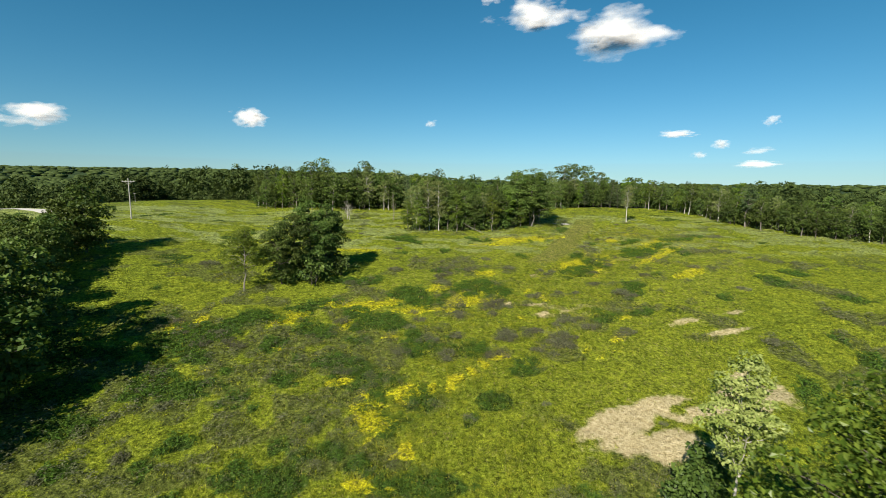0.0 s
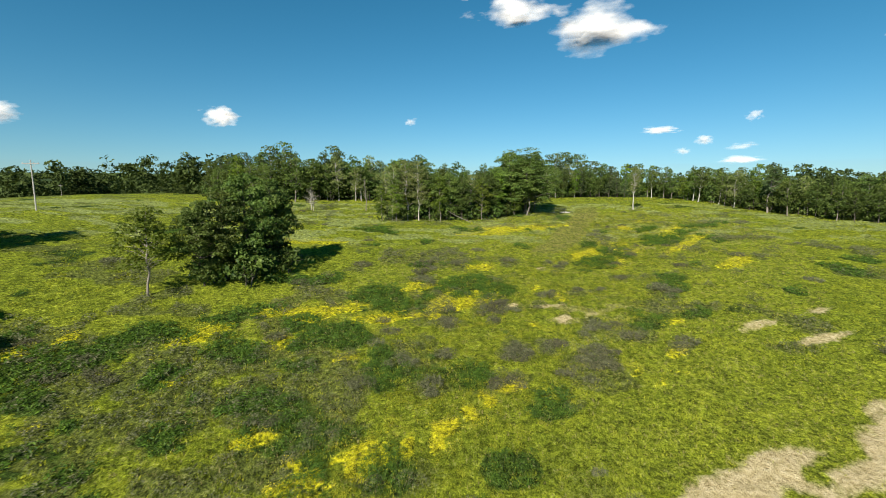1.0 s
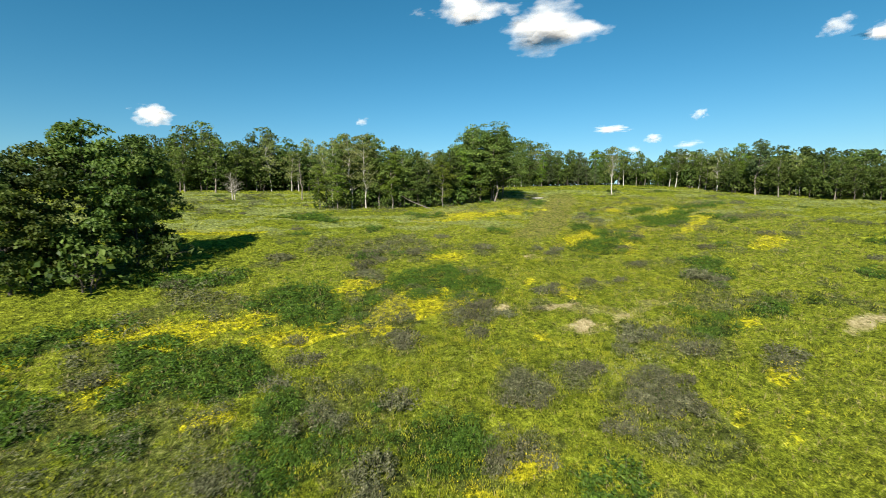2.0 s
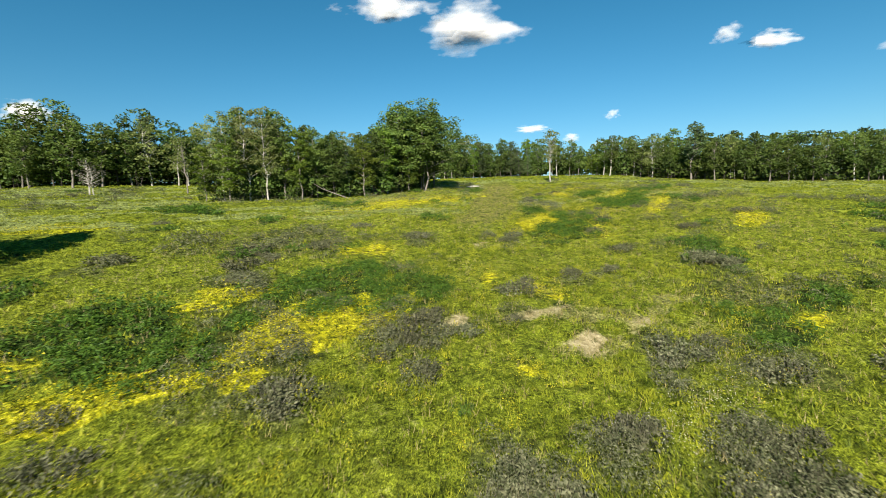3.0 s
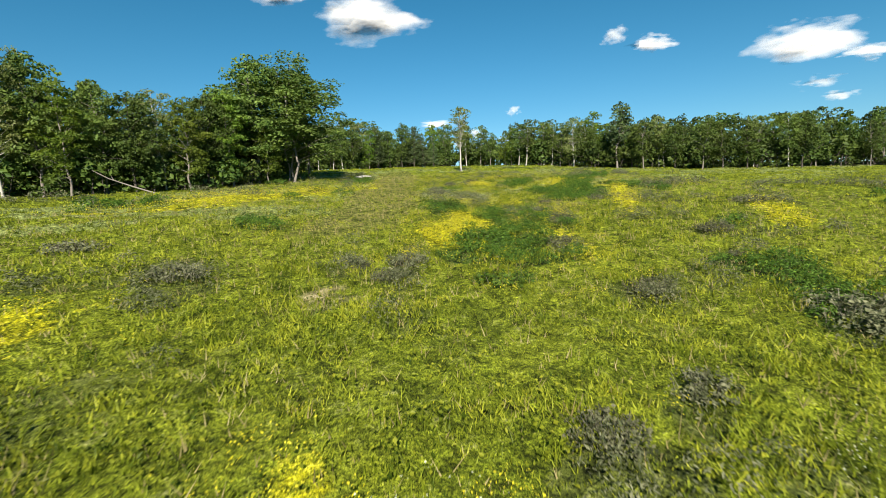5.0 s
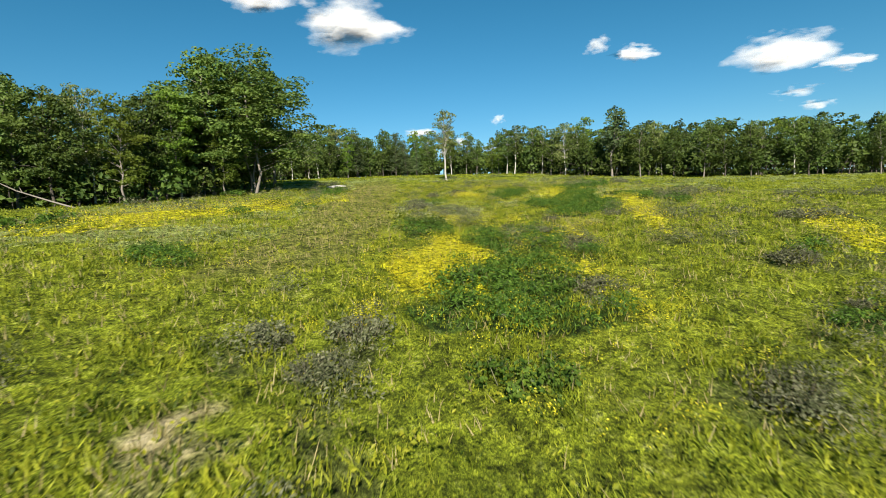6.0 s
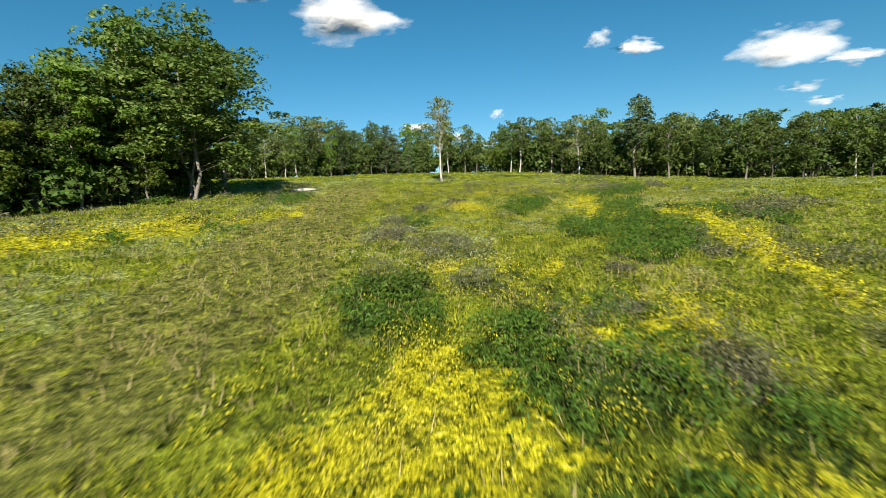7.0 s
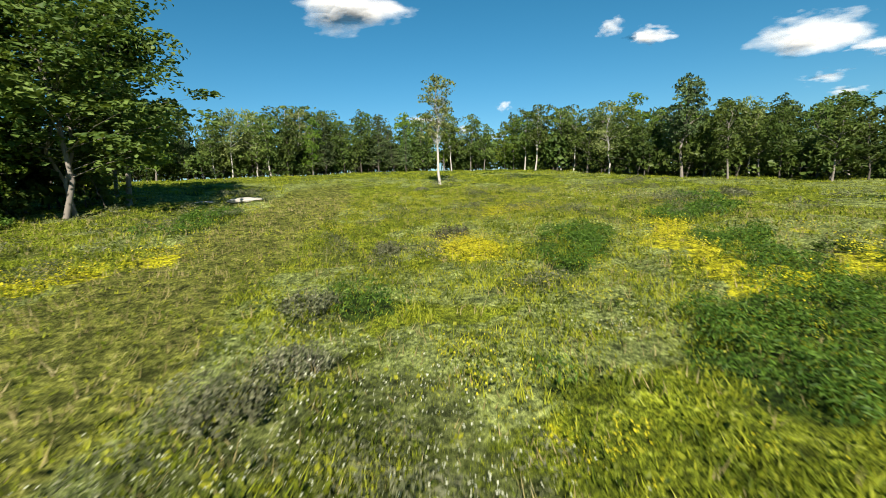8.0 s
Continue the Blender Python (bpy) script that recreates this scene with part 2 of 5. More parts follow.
def cloud_material(name, dense):
    m, nt, out = material(name)
    tc = nt.nodes.new("ShaderNodeTexCoord").outputs["Object"]
    seed = maths(nt, "MULTIPLY", object_random(nt), 90.0)
    shift = nt.nodes.new("ShaderNodeVectorMath")
    shift.operation = "ADD"
    nt.links.new(tc, shift.inputs[0])
    nt.links.new(seed, shift.inputs[1])
    big = noise_node(nt, 1.25, 2.0, 0.5, shift.outputs[0])
    lump = noise_node(nt, 2.6, 8.0, 0.6, shift.outputs[0])
    ln = nt.nodes.new("ShaderNodeVectorMath")
    ln.operation = "LENGTH"
    nt.links.new(tc, ln.inputs[0])
    # dense in the heart, torn towards the rim
    body = maths(nt, "ADD", maths(nt, "MULTIPLY", maths(nt, "SUBTRACT", big, 0.5), 1.8), maths(nt, "MULTIPLY", maths(nt, "SUBTRACT", lump, 0.5), 0.85))
    a = maths(nt, "ADD", body, maths(nt, "SUBTRACT", 0.72, ln.outputs["Value"]))
    alpha = ramp(nt, a, (0.0, (0, 0, 0)), (0.30, (0.45 * dense,) * 3), (0.62, (0.97 * dense,) * 3))
    # vapour scatters evenly: it is lit as a heap that faces the sun, roughened by its lumps
    rough = node(nt, "TexNoise", Scale=1.5, Detail=2.0, Roughness=0.5)
    nt.links.new(shift.outputs[0], rough.inputs["Vector"])
    bend = nt.nodes.new("ShaderNodeVectorMath")
    bend.operation = "MULTIPLY_ADD"
    nt.links.new(rough.outputs["Color"], bend.inputs[0])
    bend.inputs[1].default_value = (0.9, 0.9, 0.9)
    bend.inputs[2].default_value = tuple(-SUN_WAY - Vector((0.45, 0.45, 0.45)))
    d = node(nt, "BsdfDiffuse", Color=(0.42, 0.42, 0.425, 1))
    nt.links.new(bend.outputs[0], d.inputs["Normal"])
    tr = nt.nodes.new("ShaderNodeBsdfTransparent")
    s2 = nt.nodes.new("ShaderNodeMixShader")
    nt.links.new(alpha, s2.inputs[0])
    nt.links.new(tr.outputs[0], s2.inputs[1])
    nt.links.new(d.outputs[0], s2.inputs[2])
    nt.links.new(s2.outputs[0], out.inputs["Surface"])
    return m


MAT_CLOUD = cloud_material("cloud", 1.0)
MAT_CLOUD_THIN = cloud_material("thin_cloud", 0.5)

# ---- mesh helpers ----


def value_noise(x, y, seed=0):
    """Smooth lattice noise in 0..1."""
    xi, yi = np.floor(x).astype(np.int64), np.floor(y).astype(np.int64)
    xf, yf = x - xi, y - yi
    u, v = xf * xf * (3 - 2 * xf), yf * yf * (3 - 2 * yf)

    def h(a, b):
        n = (a * 374761393 + b * 668265263 + seed * 974634777) & 0xFFFFFFFF
        n = ((n ^ (n >> 13)) * 1274126177) & 0xFFFFFFFF
        return ((n ^ (n >> 16)) & 0xFFFF) / 65535.0

    top = h(xi, yi) * (1 - u) + h(xi + 1, yi) * u
    low = h(xi, yi + 1) * (1 - u) + h(xi + 1, yi + 1) * u
    return top * (1 - v) + low * v


def fbm(x, y, scale, octaves=4, seed=0):
    total, gain, norm = 0.0, 1.0, 0.0
    for k in range(octaves):
        total = total + gain * value_noise(x / scale * 2 ** k, y / scale * 2 ** k, seed + k)
        norm += gain
        gain *= 0.5
    return total / norm


def sigmoid(v):
    return 1 / (1 + np.exp(-np.clip(v, -40, 40)))


def smooth(a, b, v):
    t = np.clip((v - a) / (b - a), 0, 1)
    return t * t * (3 - 2 * t)


def mesh_from(name, verts, faces, mat=None, shade=False):
    """A mesh from arrays; faces is an (n, k) array of equal polygons."""
    verts, faces = np.asarray(verts, np.float32), np.asarray(faces, np.int32)
    me = bpy.data.meshes.new(name)
    n, k = faces.shape
    me.vertices.add(len(verts))
    me.vertices.foreach_set("co", verts.ravel())
    me.loops.add(n * k)
    me.loops.foreach_set("vertex_index", faces.ravel())
    me.polygons.add(n)
    me.polygons.foreach_set("loop_start", np.arange(0, n * k, k, dtype=np.int32))
    me.polygons.foreach_set("use_smooth", np.full(n, shade))
    me.update(calc_edges=True)
    me.validate()
    if mat:
        me.materials.append(mat)
    return me


def part(name, me, parent, label=""):
    ob = new(name, me)
    ob.parent = parent
    if label:
        tagged(ob, label=label)
    return ob


# ---- the lie of the land ----
def height(x, y):
    """Field rising from a hollow to a crest, then woods and low hills far off."""
    x, y = np.asarray(x, float), np.asarray(y, float)
    u = np.tanh(x / 100)
    near = (-10.004 - 0.965 * u + 10.319 * np.tanh((y - 40) / 60) + 0.297 * np.tanh((y - 105) / 45)
            - 0.978 * u * np.tanh((y - 80) / 60) + 3.659 * u * u)
    near = near + 2.4 * sigmoid((y - 133) / 9) + 1.5 * sigmoid(-(x + 60) / 8) - 0.7 * sigmoid((x - 68) / 6)
    near = near + 0.28 * (fbm(x, y, 9, 3, 11) - 0.5) + 0.26 * (fbm(x, y, 2.6, 2, 12) - 0.5)
    # tussocks
    near = near + 0.20 * (1 - np.abs(2 * value_noise(x / 1.15, y / 1.15, 14) - 1)) + 0.13 * (1 - np.abs(2 * value_noise(x / 0.75, y / 0.75, 15) - 1))
    near = near - 2.3 * smooth(104, 136, y) * smooth(-34, -62, x)
    r = np.hypot(x - 10, y - 70)
    far = -7.0 + 5 * (fbm(x, y, 260, 3, 21) - 0.5)
    hills = (62 * smooth(900, 2700, r) * (0.75 + 0.5 * fbm(x, y, 1100, 3, 31))) * (0.3 + 0.7 * smooth(500, -500, x))
    k = smooth(112, 235, r)
    return near * (1 - k) + (far + hills) * k


def height1(x, y):
    return float(height(np.array([x]), np.array([y]))[0])


# ---- what grows where: oval patches (x, y, half length, half width, degrees from +x) ----
COVERS = {"bloom": [], "dark": [], "sage": [], "bare": [], "white": [], "straw": [], "pale": []}


def patch(kind, x, y, a, b=None, turn=0.0, power=1.0):
    COVERS[kind].append((x, y, a, b or a, radians(turn), power))


# yellow flowers
patch("bloom", -8.5, 63.2, 4.4, 1.3, 25)
patch("bloom", 13.5, 104.0, 6.5, 1.2, 6)
patch("bloom", 9.0, 98.2, 3.2, 0.9, 8)
patch("bloom", 43.1, 78.0, 3.0, 1.4, 40)
patch("bloom", 19.3, 50.4, 2.2, 0.6, 30, 0.5)
patch("bloom", 21.4, 53.8, 1.4, 0.7, 40, 0.6)
patch("bloom", -17, 90.6, 6.0, 1.1, 8)
patch("bloom", 45.2, 110.0, 2.2, 0.8, 10, 0.8)
patch("bloom", 40.4, 76.3, 1.5, 0.8, 30)
patch("bloom", 16.8, 51.0, 1.2, 0.5, 50, 0.55)
patch("bloom", 38.6, 85.6, 5.7, 0.5, 47, 1)
patch("bloom", 29.0, 90.2, 0.8, 0.5, 157, 0.9)
patch("bloom", 30.4, 89.6, 0.4, 0.3, 28, 0.9)
patch("bloom", 31.6, 88.7, 1.3, 0.3, 33, 0.75)
patch("bloom", 22.1, 105.3, 3.2, 2.0, 97, 1)
patch("bloom", 3.1, 64.3, 1.8, 1.4, 65, 1)
patch("bloom", 1.2, 61.5, 0.9, 0.7, 25, 1)
patch("bloom", 5.3, 65.8, 2.1, 0.8, 22, 1)
patch("bloom", -0.7, 69.1, 2.3, 0.7, 20, 0.85)
patch("bloom", 10.5, 59.5, 0.6, 0.4, 166, 0.75)
patch("bloom", 24.0, 59.5, 1.1, 0.5, 10, 0.6)
patch("bloom", -9.1, 62.3, 4.2, 1.2, 22, 1)
patch("bloom", -4.0, 61.4, 2.7, 1.2, 23, 1)
patch("bloom", 3.5, 64.8, 3.9, 1.4, 26, 1)
# dark green forbs
patch("dark", 53.5, 104, 4.0, 1.5, 10, 0.9)
patch("dark", 37.5, 88.8, 3.0, 1.3, 20, 1)
patch("dark", 39.8, 91.9, 3.4, 1.3, 20, 1)
patch("dark", 6.5, 69.7, 3.1, 2.5, 76, 1)
patch("dark", 2.5, 68.5, 1.6, 0.9, 26, 0.95)
patch("dark", 0.4, 66.4, 1.1, 1.0, 75, 0.9)
patch("dark", 27.5, 61.4, 2.7, 1.0, 23, 0.85)
patch("dark", -0.4, 63.9, 2.1, 0.5, 105, 0.9)
patch("dark", -3.6, 65.2, 4.9, 2.3, 109, 1)
patch("dark", -6.7, 57.1, 2.4, 1.9, 54, 1)
patch("dark", 5.5, 68.8, 4.8, 2.7, 179, 0.9)
patch("dark", -5.5, 67.9, 3.3, 2.1, 108, 0.75)
# grey weeds
patch("sage", 13.2, 51.4, 3.0, 1.8, 20, 0.9)
patch("sage", 52, 92, 7.0, 2.0, 10, 0.8)
patch("sage", 60, 108, 8.0, 2.0, 5, 0.8)
patch("sage", 34, 117, 7.0, 1.6, 15, 0.7)
patch("sage", 8.0, 54.6, 2.0, 1.4, 70, 0.9)
patch("sage", 14.4, 53.6, 2.6, 1.6, 30, 0.85)
patch("sage", 30.0, 93.4, 1.7, 0.9, 85, 0.9)
patch("sage", 33.6, 87.4, 0.9, 0.4, 16, 0.9)
patch("sage", 7.1, 62.6, 2.2, 1.0, 26, 0.95)
patch("sage", 2.9, 60.3, 0.9, 0.6, 2, 0.95)
patch("sage", 3.0, 62.2, 1.0, 0.5, 27, 0.9)
patch("sage", 6.8, 59.9, 0.7, 0.6, 178, 0.95)
patch("sage", 15.6, 58.5, 2.1, 0.7, 55, 0.95)
patch("sage", 0.9, 77.4, 2.5, 1.4, 0, 0.85)
patch("sage", 0.0, 72.2, 2.1, 1.4, 112, 0.85)
patch("sage", 18.4, 56.7, 1.2, 0.5, 20, 0.9)
patch("sage", 2.6, 59.7, 1.6, 1.3, 141, 0.9)
patch("sage", 7.1, 62.9, 2.2, 1.5, 19, 0.9)
patch("sage", 8.4, 54.1, 1.5, 1.1, 178, 0.85)
patch("sage", 14.8, 53.7, 2.2, 1.4, 6, 0.8)
patch("sage", 22.3, 54.8, 1.4, 0.8, 21, 0.85)
# bare earth
patch("bare", 28.5, 42.4, 3.4, 1.1, 30)
patch("bare", 31.6, 46.2, 1.6, 0.6, 40, 0.7)
patch("bare", 33.0, 59.0, 3.2, 0.5, 22, 0.72)
patch("bare", 39.6, 61.0, 2.0, 0.5, 20, 0.72)
patch("bare", 36.0, 55.7, 3.6, 0.5, 16, 0.75)
patch("bare", 9.5, 63.9, 0.9, 0.5, 40, 0.65)
patch("bare", 17.0, 61.6, 1.2, 0.4, 20, 0.6)
patch("bare", 13.2, 63.6, 1.6, 0.4, 10, 0.6)
patch("bare", 15.2, 76.2, 1.2, 0.4, 18, 0.7)
patch("sage", 16.6, 78.8, 1.0, 0.6, 134, 0.8)
patch("bare", 14.2, 61.0, 1.0, 0.7, 16, 0.9)
patch("bare", 29.2, 42.0, 4.6, 2.0, 22, 0.8)
# white flowers
patch("white", 14.0, 55.4, 2.4, 1.0, 20, 0.8)
patch("white", 51.5, 112, 3.0, 0.8, 10, 0.8)
patch("white", 30.3, 93.2, 3.2, 1.7, 107, 1)
patch("white", 27.3, 92.4, 1.6, 1.0, 92, 0.8)

# around the last stretch of the flight, and thin dry ground
patch("bloom", 46.7, 101.2, 3.3, 1.1, 32, 1)
patch("dark", 47.5, 99.2, 2.8, 1.2, 1, 0.7)
patch("straw", 9.6, 63.5, 0.8, 0.3, 75, 0.8)
patch("straw", 15.4, 62.6, 3.0, 0.9, 159, 0.75)
patch("straw", 14.3, 60.7, 1.5, 0.9, 179, 0.8)
patch("straw", 18.7, 60.5, 1.5, 0.6, 165, 0.5)
patch("sage", 12.2, 63.8, 1.2, 1.0, 31, 0.9)
patch("sage", 17.9, 59.4, 1.3, 0.6, 4, 0.95)
patch("straw", 34.3, 86.6, 1.8, 1.4, 6, 0.6)

# the slope below the start
patch("bloom", -13.6, 63.0, 3.4, 1.3, 5, 1)
patch("bloom", -3.2, 61.3, 4.5, 1.1, 6, 1)
patch("bloom", -20.0, 57.7, 2.7, 1.4, 58, 1)
patch("bloom", -21.5, 52.9, 1.1, 0.9, 108, 1)
patch("bloom", -12.1, 56.0, 1.6, 0.6, 54, 1)
patch("bloom", -6.4, 53.8, 1.4, 0.5, 23, 0.8)
patch("bloom", 4.1, 47.5, 2.5, 1.1, 40, 1)
patch("bloom", 0.7, 44.3, 2.8, 1.1, 41, 1)
patch("bloom", -4.4, 42.0, 2.3, 1.6, 45, 1)
patch("bloom", -10.4, 44.5, 1.3, 0.6, 23, 0.8)
patch("bloom", 7.2, 49.6, 0.9, 0.5, 178, 0.7)
patch("bloom", -30.7, 56.9, 1.2, 0.8, 72, 0.8)
patch("bloom", -32.7, 54.0, 1.1, 1.0, 152, 0.8)
patch("bloom", -19.3, 50.9, 2.2, 1.1, 17, 0.6)
patch("bloom", -24.4, 45.4, 1.3, 0.6, 13, 0.5)
patch("bloom", -2.5, 35.3, 2.7, 1.5, 64, 1)
patch("bloom", -5.5, 31.6, 2.3, 0.9, 7, 1)
patch("bloom", -5.9, 38.7, 3.4, 2.2, 111, 0.75)
patch("bloom", -27.8, 38.6, 1.3, 0.8, 13, 0.5)
patch("dark", -7.6, 58.0, 2.7, 2.3, 11, 1)
patch("dark", -28.7, 52.6, 3.7, 3.1, 33, 0.9)
patch("dark", -25.1, 57.2, 3.1, 1.9, 44, 0.85)
patch("dark", -2.2, 41.6, 1.6, 1.4, 116, 1)
patch("dark", 5.3, 41.7, 1.6, 1.3, 36, 1)
patch("dark", 8.7, 47.1, 1.6, 1.2, 12, 0.85)
patch("dark", -26.8, 48.0, 2.0, 1.3, 177, 0.75)
patch("dark", 3.6, 51.1, 2.3, 1.6, 2, 0.8)
patch("dark", -17.8, 62.5, 4.7, 1.8, 21, 0.7)
patch("dark", -1.6, 41.5, 1.3, 1.3, 178, 1)
patch("dark", 4.9, 41.7, 1.6, 1.3, 18, 1)
patch("dark", 2.6, 38.9, 0.9, 0.8, 77, 1)
patch("dark", -1.2, 31.6, 3.2, 1.2, 1, 1)
patch("dark", -6.2, 33.4, 1.3, 0.7, 11, 1)
patch("dark", -32.0, 36.9, 3.5, 2.2, 24, 0.7)
patch("sage", -9.1, 50.3, 3.5, 2.6, 5, 1)
patch("sage", -10.4, 46.4, 2.5, 1.3, 174, 1)
patch("sage", -5.3, 49.8, 1.9, 1.3, 18, 1)
patch("sage", -2.2, 53.3, 1.9, 1.4, 176, 0.9)
patch("sage", 1.3, 54.1, 1.2, 1.0, 167, 1)
patch("sage", 0.9, 49.7, 1.3, 1.2, 75, 1)
patch("sage", 8.2, 54.3, 1.9, 1.4, 66, 0.9)
patch("sage", 5.8, 50.0, 2.7, 1.3, 18, 0.8)
patch("sage", 11.3, 55.1, 1.6, 1.1, 18, 0.9)
patch("sage", 13.4, 52.6, 2.2, 1.6, 39, 0.9)
patch("sage", 14.4, 49.9, 2.3, 1.3, 11, 0.85)
patch("sage", 10.4, 47.5, 1.1, 0.7, 17, 0.9)
patch("sage", 1.7, 60.8, 1.7, 1.6, 10, 1)
patch("sage", 7.8, 64.1, 2.4, 2.0, 5, 1)
patch("sage", 16.5, 60.0, 1.5, 1.1, 29, 1)
patch("sage", 20.1, 56.9, 1.7, 1.2, 24, 0.85)
patch("sage", -17.7, 45.9, 3.9, 2.2, 8, 0.85)
patch("sage", -21.7, 43.7, 2.5, 1.8, 5, 0.85)
patch("sage", -10.4, 41.9, 3.2, 1.6, 9, 0.85)
patch("sage", -15.5, 52.6, 2.6, 1.4, 1, 0.75)
patch("sage", -6.6, 44.5, 2.2, 1.1, 174, 0.85)
patch("sage", -15.7, 48.8, 3.3, 1.0, 176, 0.85)
patch("sage", -12.5, 39.7, 3.6, 2.6, 163, 0.9)
patch("sage", -25.3, 40.3, 3.7, 2.0, 167, 0.85)
patch("sage", -17.5, 36.8, 3.0, 1.5, 174, 0.75)
patch("sage", -20.5, 31.9, 3.5, 1.4, 175, 0.8)
patch("sage", -9.7, 33.2, 2.3, 1.5, 169, 0.9)
patch("sage", -33.8, 35.5, 3.1, 1.5, 166, 0.85)
patch("sage", -11.8, 31.5, 2.2, 1.1, 178, 0.8)
patch("bare", 17.1, 39.2, 5.4, 1.5, 34, 1)
patch("bare", 18.8, 35.8, 3.5, 1.3, 5, 0.95)
patch("bare", 21.0, 41.8, 3.4, 0.8, 13, 0.9)
patch("bare", 24.2, 40.2, 2.5, 0.8, 21, 0.9)
patch("bare", 23.3, 35.9, 2.0, 1.1, 26, 0.7)
patch("bare", 17.7, 36.1, 5.2, 1.3, 2, 1)
patch("bare", 14.0, 38.0, 2.6, 1.3, 35, 1)
patch("bare", 29.5, 43.0, 3.0, 0.9, 25, 0.7)
# along the flight over the crest
patch("dark", 7.6, 71.5, 2.6, 1.8, 119, 1)
patch("dark", 9.3, 67.5, 0.9, 0.4, 12, 0.8)
patch("dark", 14.8, 64.2, 0.6, 0.5, 4, 0.9)
patch("dark", 24.1, 79.4, 2.9, 1.9, 38, 1)
patch("dark", 27.1, 69.1, 1.9, 0.5, 26, 0.9)
patch("bloom", 8.0, 77.9, 2.1, 1.9, 82, 1)
patch("bloom", 24.7, 83.4, 1.9, 1.5, 35, 1)
patch("bloom", 15.3, 65.3, 1.1, 0.7, 35, 0.7)
patch("bloom", 14.8, 66.6, 0.8, 0.3, 54, 0.7)
patch("bloom", 12.8, 68.6, 1.4, 0.7, 60, 0.55)
patch("bloom", 7.9, 67.7, 0.8, 0.5, 29, 0.7)
patch("bloom", 10.6, 66.0, 0.7, 0.4, 10, 0.5)
patch("sage", 11.6, 78.6, 1.6, 1.1, 53, 1)
patch("sage", 5.2, 80.1, 2.3, 1.4, 117, 0.95)
patch("sage", 14.2, 66.9, 1.0, 0.7, 161, 0.9)
patch("sage", 18.7, 77.9, 1.8, 0.6, 65, 1)
patch("sage", 16.9, 73.5, 1.0, 0.5, 58, 1)
patch("sage", 17.1, 67.0, 1.1, 0.9, 6, 0.8)
patch("sage", 24.2, 72.4, 1.4, 1.0, 15, 0.9)
patch("sage", 19.8, 67.9, 1.0, 0.5, 29, 0.85)
patch("sage", 26.9, 67.1, 2.2, 1.6, 6, 0.95)
patch("sage", 20.0, 66.2, 1.2, 0.5, 22, 0.75)
patch("sage", 14.2, 65.4, 0.7, 0.4, 54, 0.6)
patch("white", 20.8, 65.7, 0.8, 0.5, 1, 1)
patch("white", 14.2, 67.8, 0.7, 0.4, 153, 0.7)
patch("straw", 20.3, 63.5, 1.1, 0.4, 7, 0.85)
patch("straw", 18.6, 62.5, 0.8, 0.3, 7, 0.95)
patch("straw", 15.1, 75.5, 1.1, 0.6, 86, 0.8)
patch("straw", 15.8, 63.5, 1.0, 0.3, 163, 0.6)
patch("bloom", 27.4, 79.6, 2.9, 1.1, 82, 0.5)
patch("bloom", 25.7, 76.3, 1.3, 0.4, 47, 0.75)
patch("bloom", 29.6, 85.2, 1.4, 0.9, 40, 0.85)
patch("bloom", 30.8, 83.7, 1.7, 0.8, 36, 0.85)
patch("bloom", 43.6, 90.0, 9.8, 0.9, 44, 0.95)
patch("bloom", 43.3, 97.1, 3.7, 0.9, 42, 1)
patch("bloom", 13.1, 99.2, 3.1, 1.7, 85, 0.95)
patch("bloom", 17.0, 103.8, 4.1, 3.1, 13, 0.95)
patch("dark", 27.9, 84.1, 2.8, 1.9, 39, 0.85)
patch("dark", 25.8, 87.9, 1.9, 1.3, 60, 0.9)
patch("dark", 15.2, 87.7, 2.4, 0.9, 114, 0.75)
patch("dark", 39.3, 90.6, 4.2, 1.9, 35, 0.9)
patch("dark", 28.8, 81.0, 1.2, 0.6, 23, 0.85)
patch("sage", 25.3, 77.4, 1.4, 0.7, 49, 0.95)
patch("sage", 29.5, 84.0, 2.1, 1.3, 37, 0.8)
patch("sage", 18.0, 82.5, 0.8, 0.7, 30, 0.75)
patch("sage", 26.6, 90.0, 1.6, 1.4, 102, 0.85)
patch("sage", 29.3, 88.1, 1.7, 1.4, 39, 0.85)
patch("sage", 37.2, 80.3, 1.1, 0.4, 12, 0.95)
patch("dark", 39.0, 93.2, 3.4, 1.6, 22, 1)
patch("dark", 41.8, 101.8, 3.7, 1.2, 43, 1)
patch("dark", 32.7, 99.5, 1.0, 0.7, 110, 0.85)
patch("dark", 42.8, 94.0, 2.4, 1.1, 6, 0.85)
patch("dark", 34.0, 94.3, 0.6, 0.3, 27, 0.8)
patch("bloom", 45.2, 100.2, 2.7, 1.2, 28, 1)
patch("bloom", 37.7, 102.5, 2.1, 1.2, 53, 0.9)
patch("bloom", 43.3, 95.5, 1.3, 1.0, 175, 0.95)
patch("bloom", 46.6, 94.9, 1.7, 0.6, 13, 0.9)
patch("bloom", 25.8, 106.4, 1.7, 1.1, 12, 1)
patch("bloom", 28.1, 108.1, 1.8, 0.9, 50, 0.8)
patch("bloom", 33.4, 95.2, 0.6, 0.5, 171, 0.6)
patch("bloom", 33.3, 93.5, 0.8, 0.6, 18, 0.55)
patch("sage", 30.1, 96.5, 1.0, 0.9, 115, 0.95)
patch("sage", 31.8, 99.2, 0.8, 0.7, 98, 0.9)
patch("sage", 34.6, 102.9, 1.1, 0.8, 76, 0.7)
patch("sage", 37.3, 98.8, 1.6, 1.2, 18, 0.75)
patch("sage", 32.7, 104.5, 0.9, 0.5, 90, 0.85)
patch("white", 29.6, 97.4, 0.7, 0.4, 150, 1)
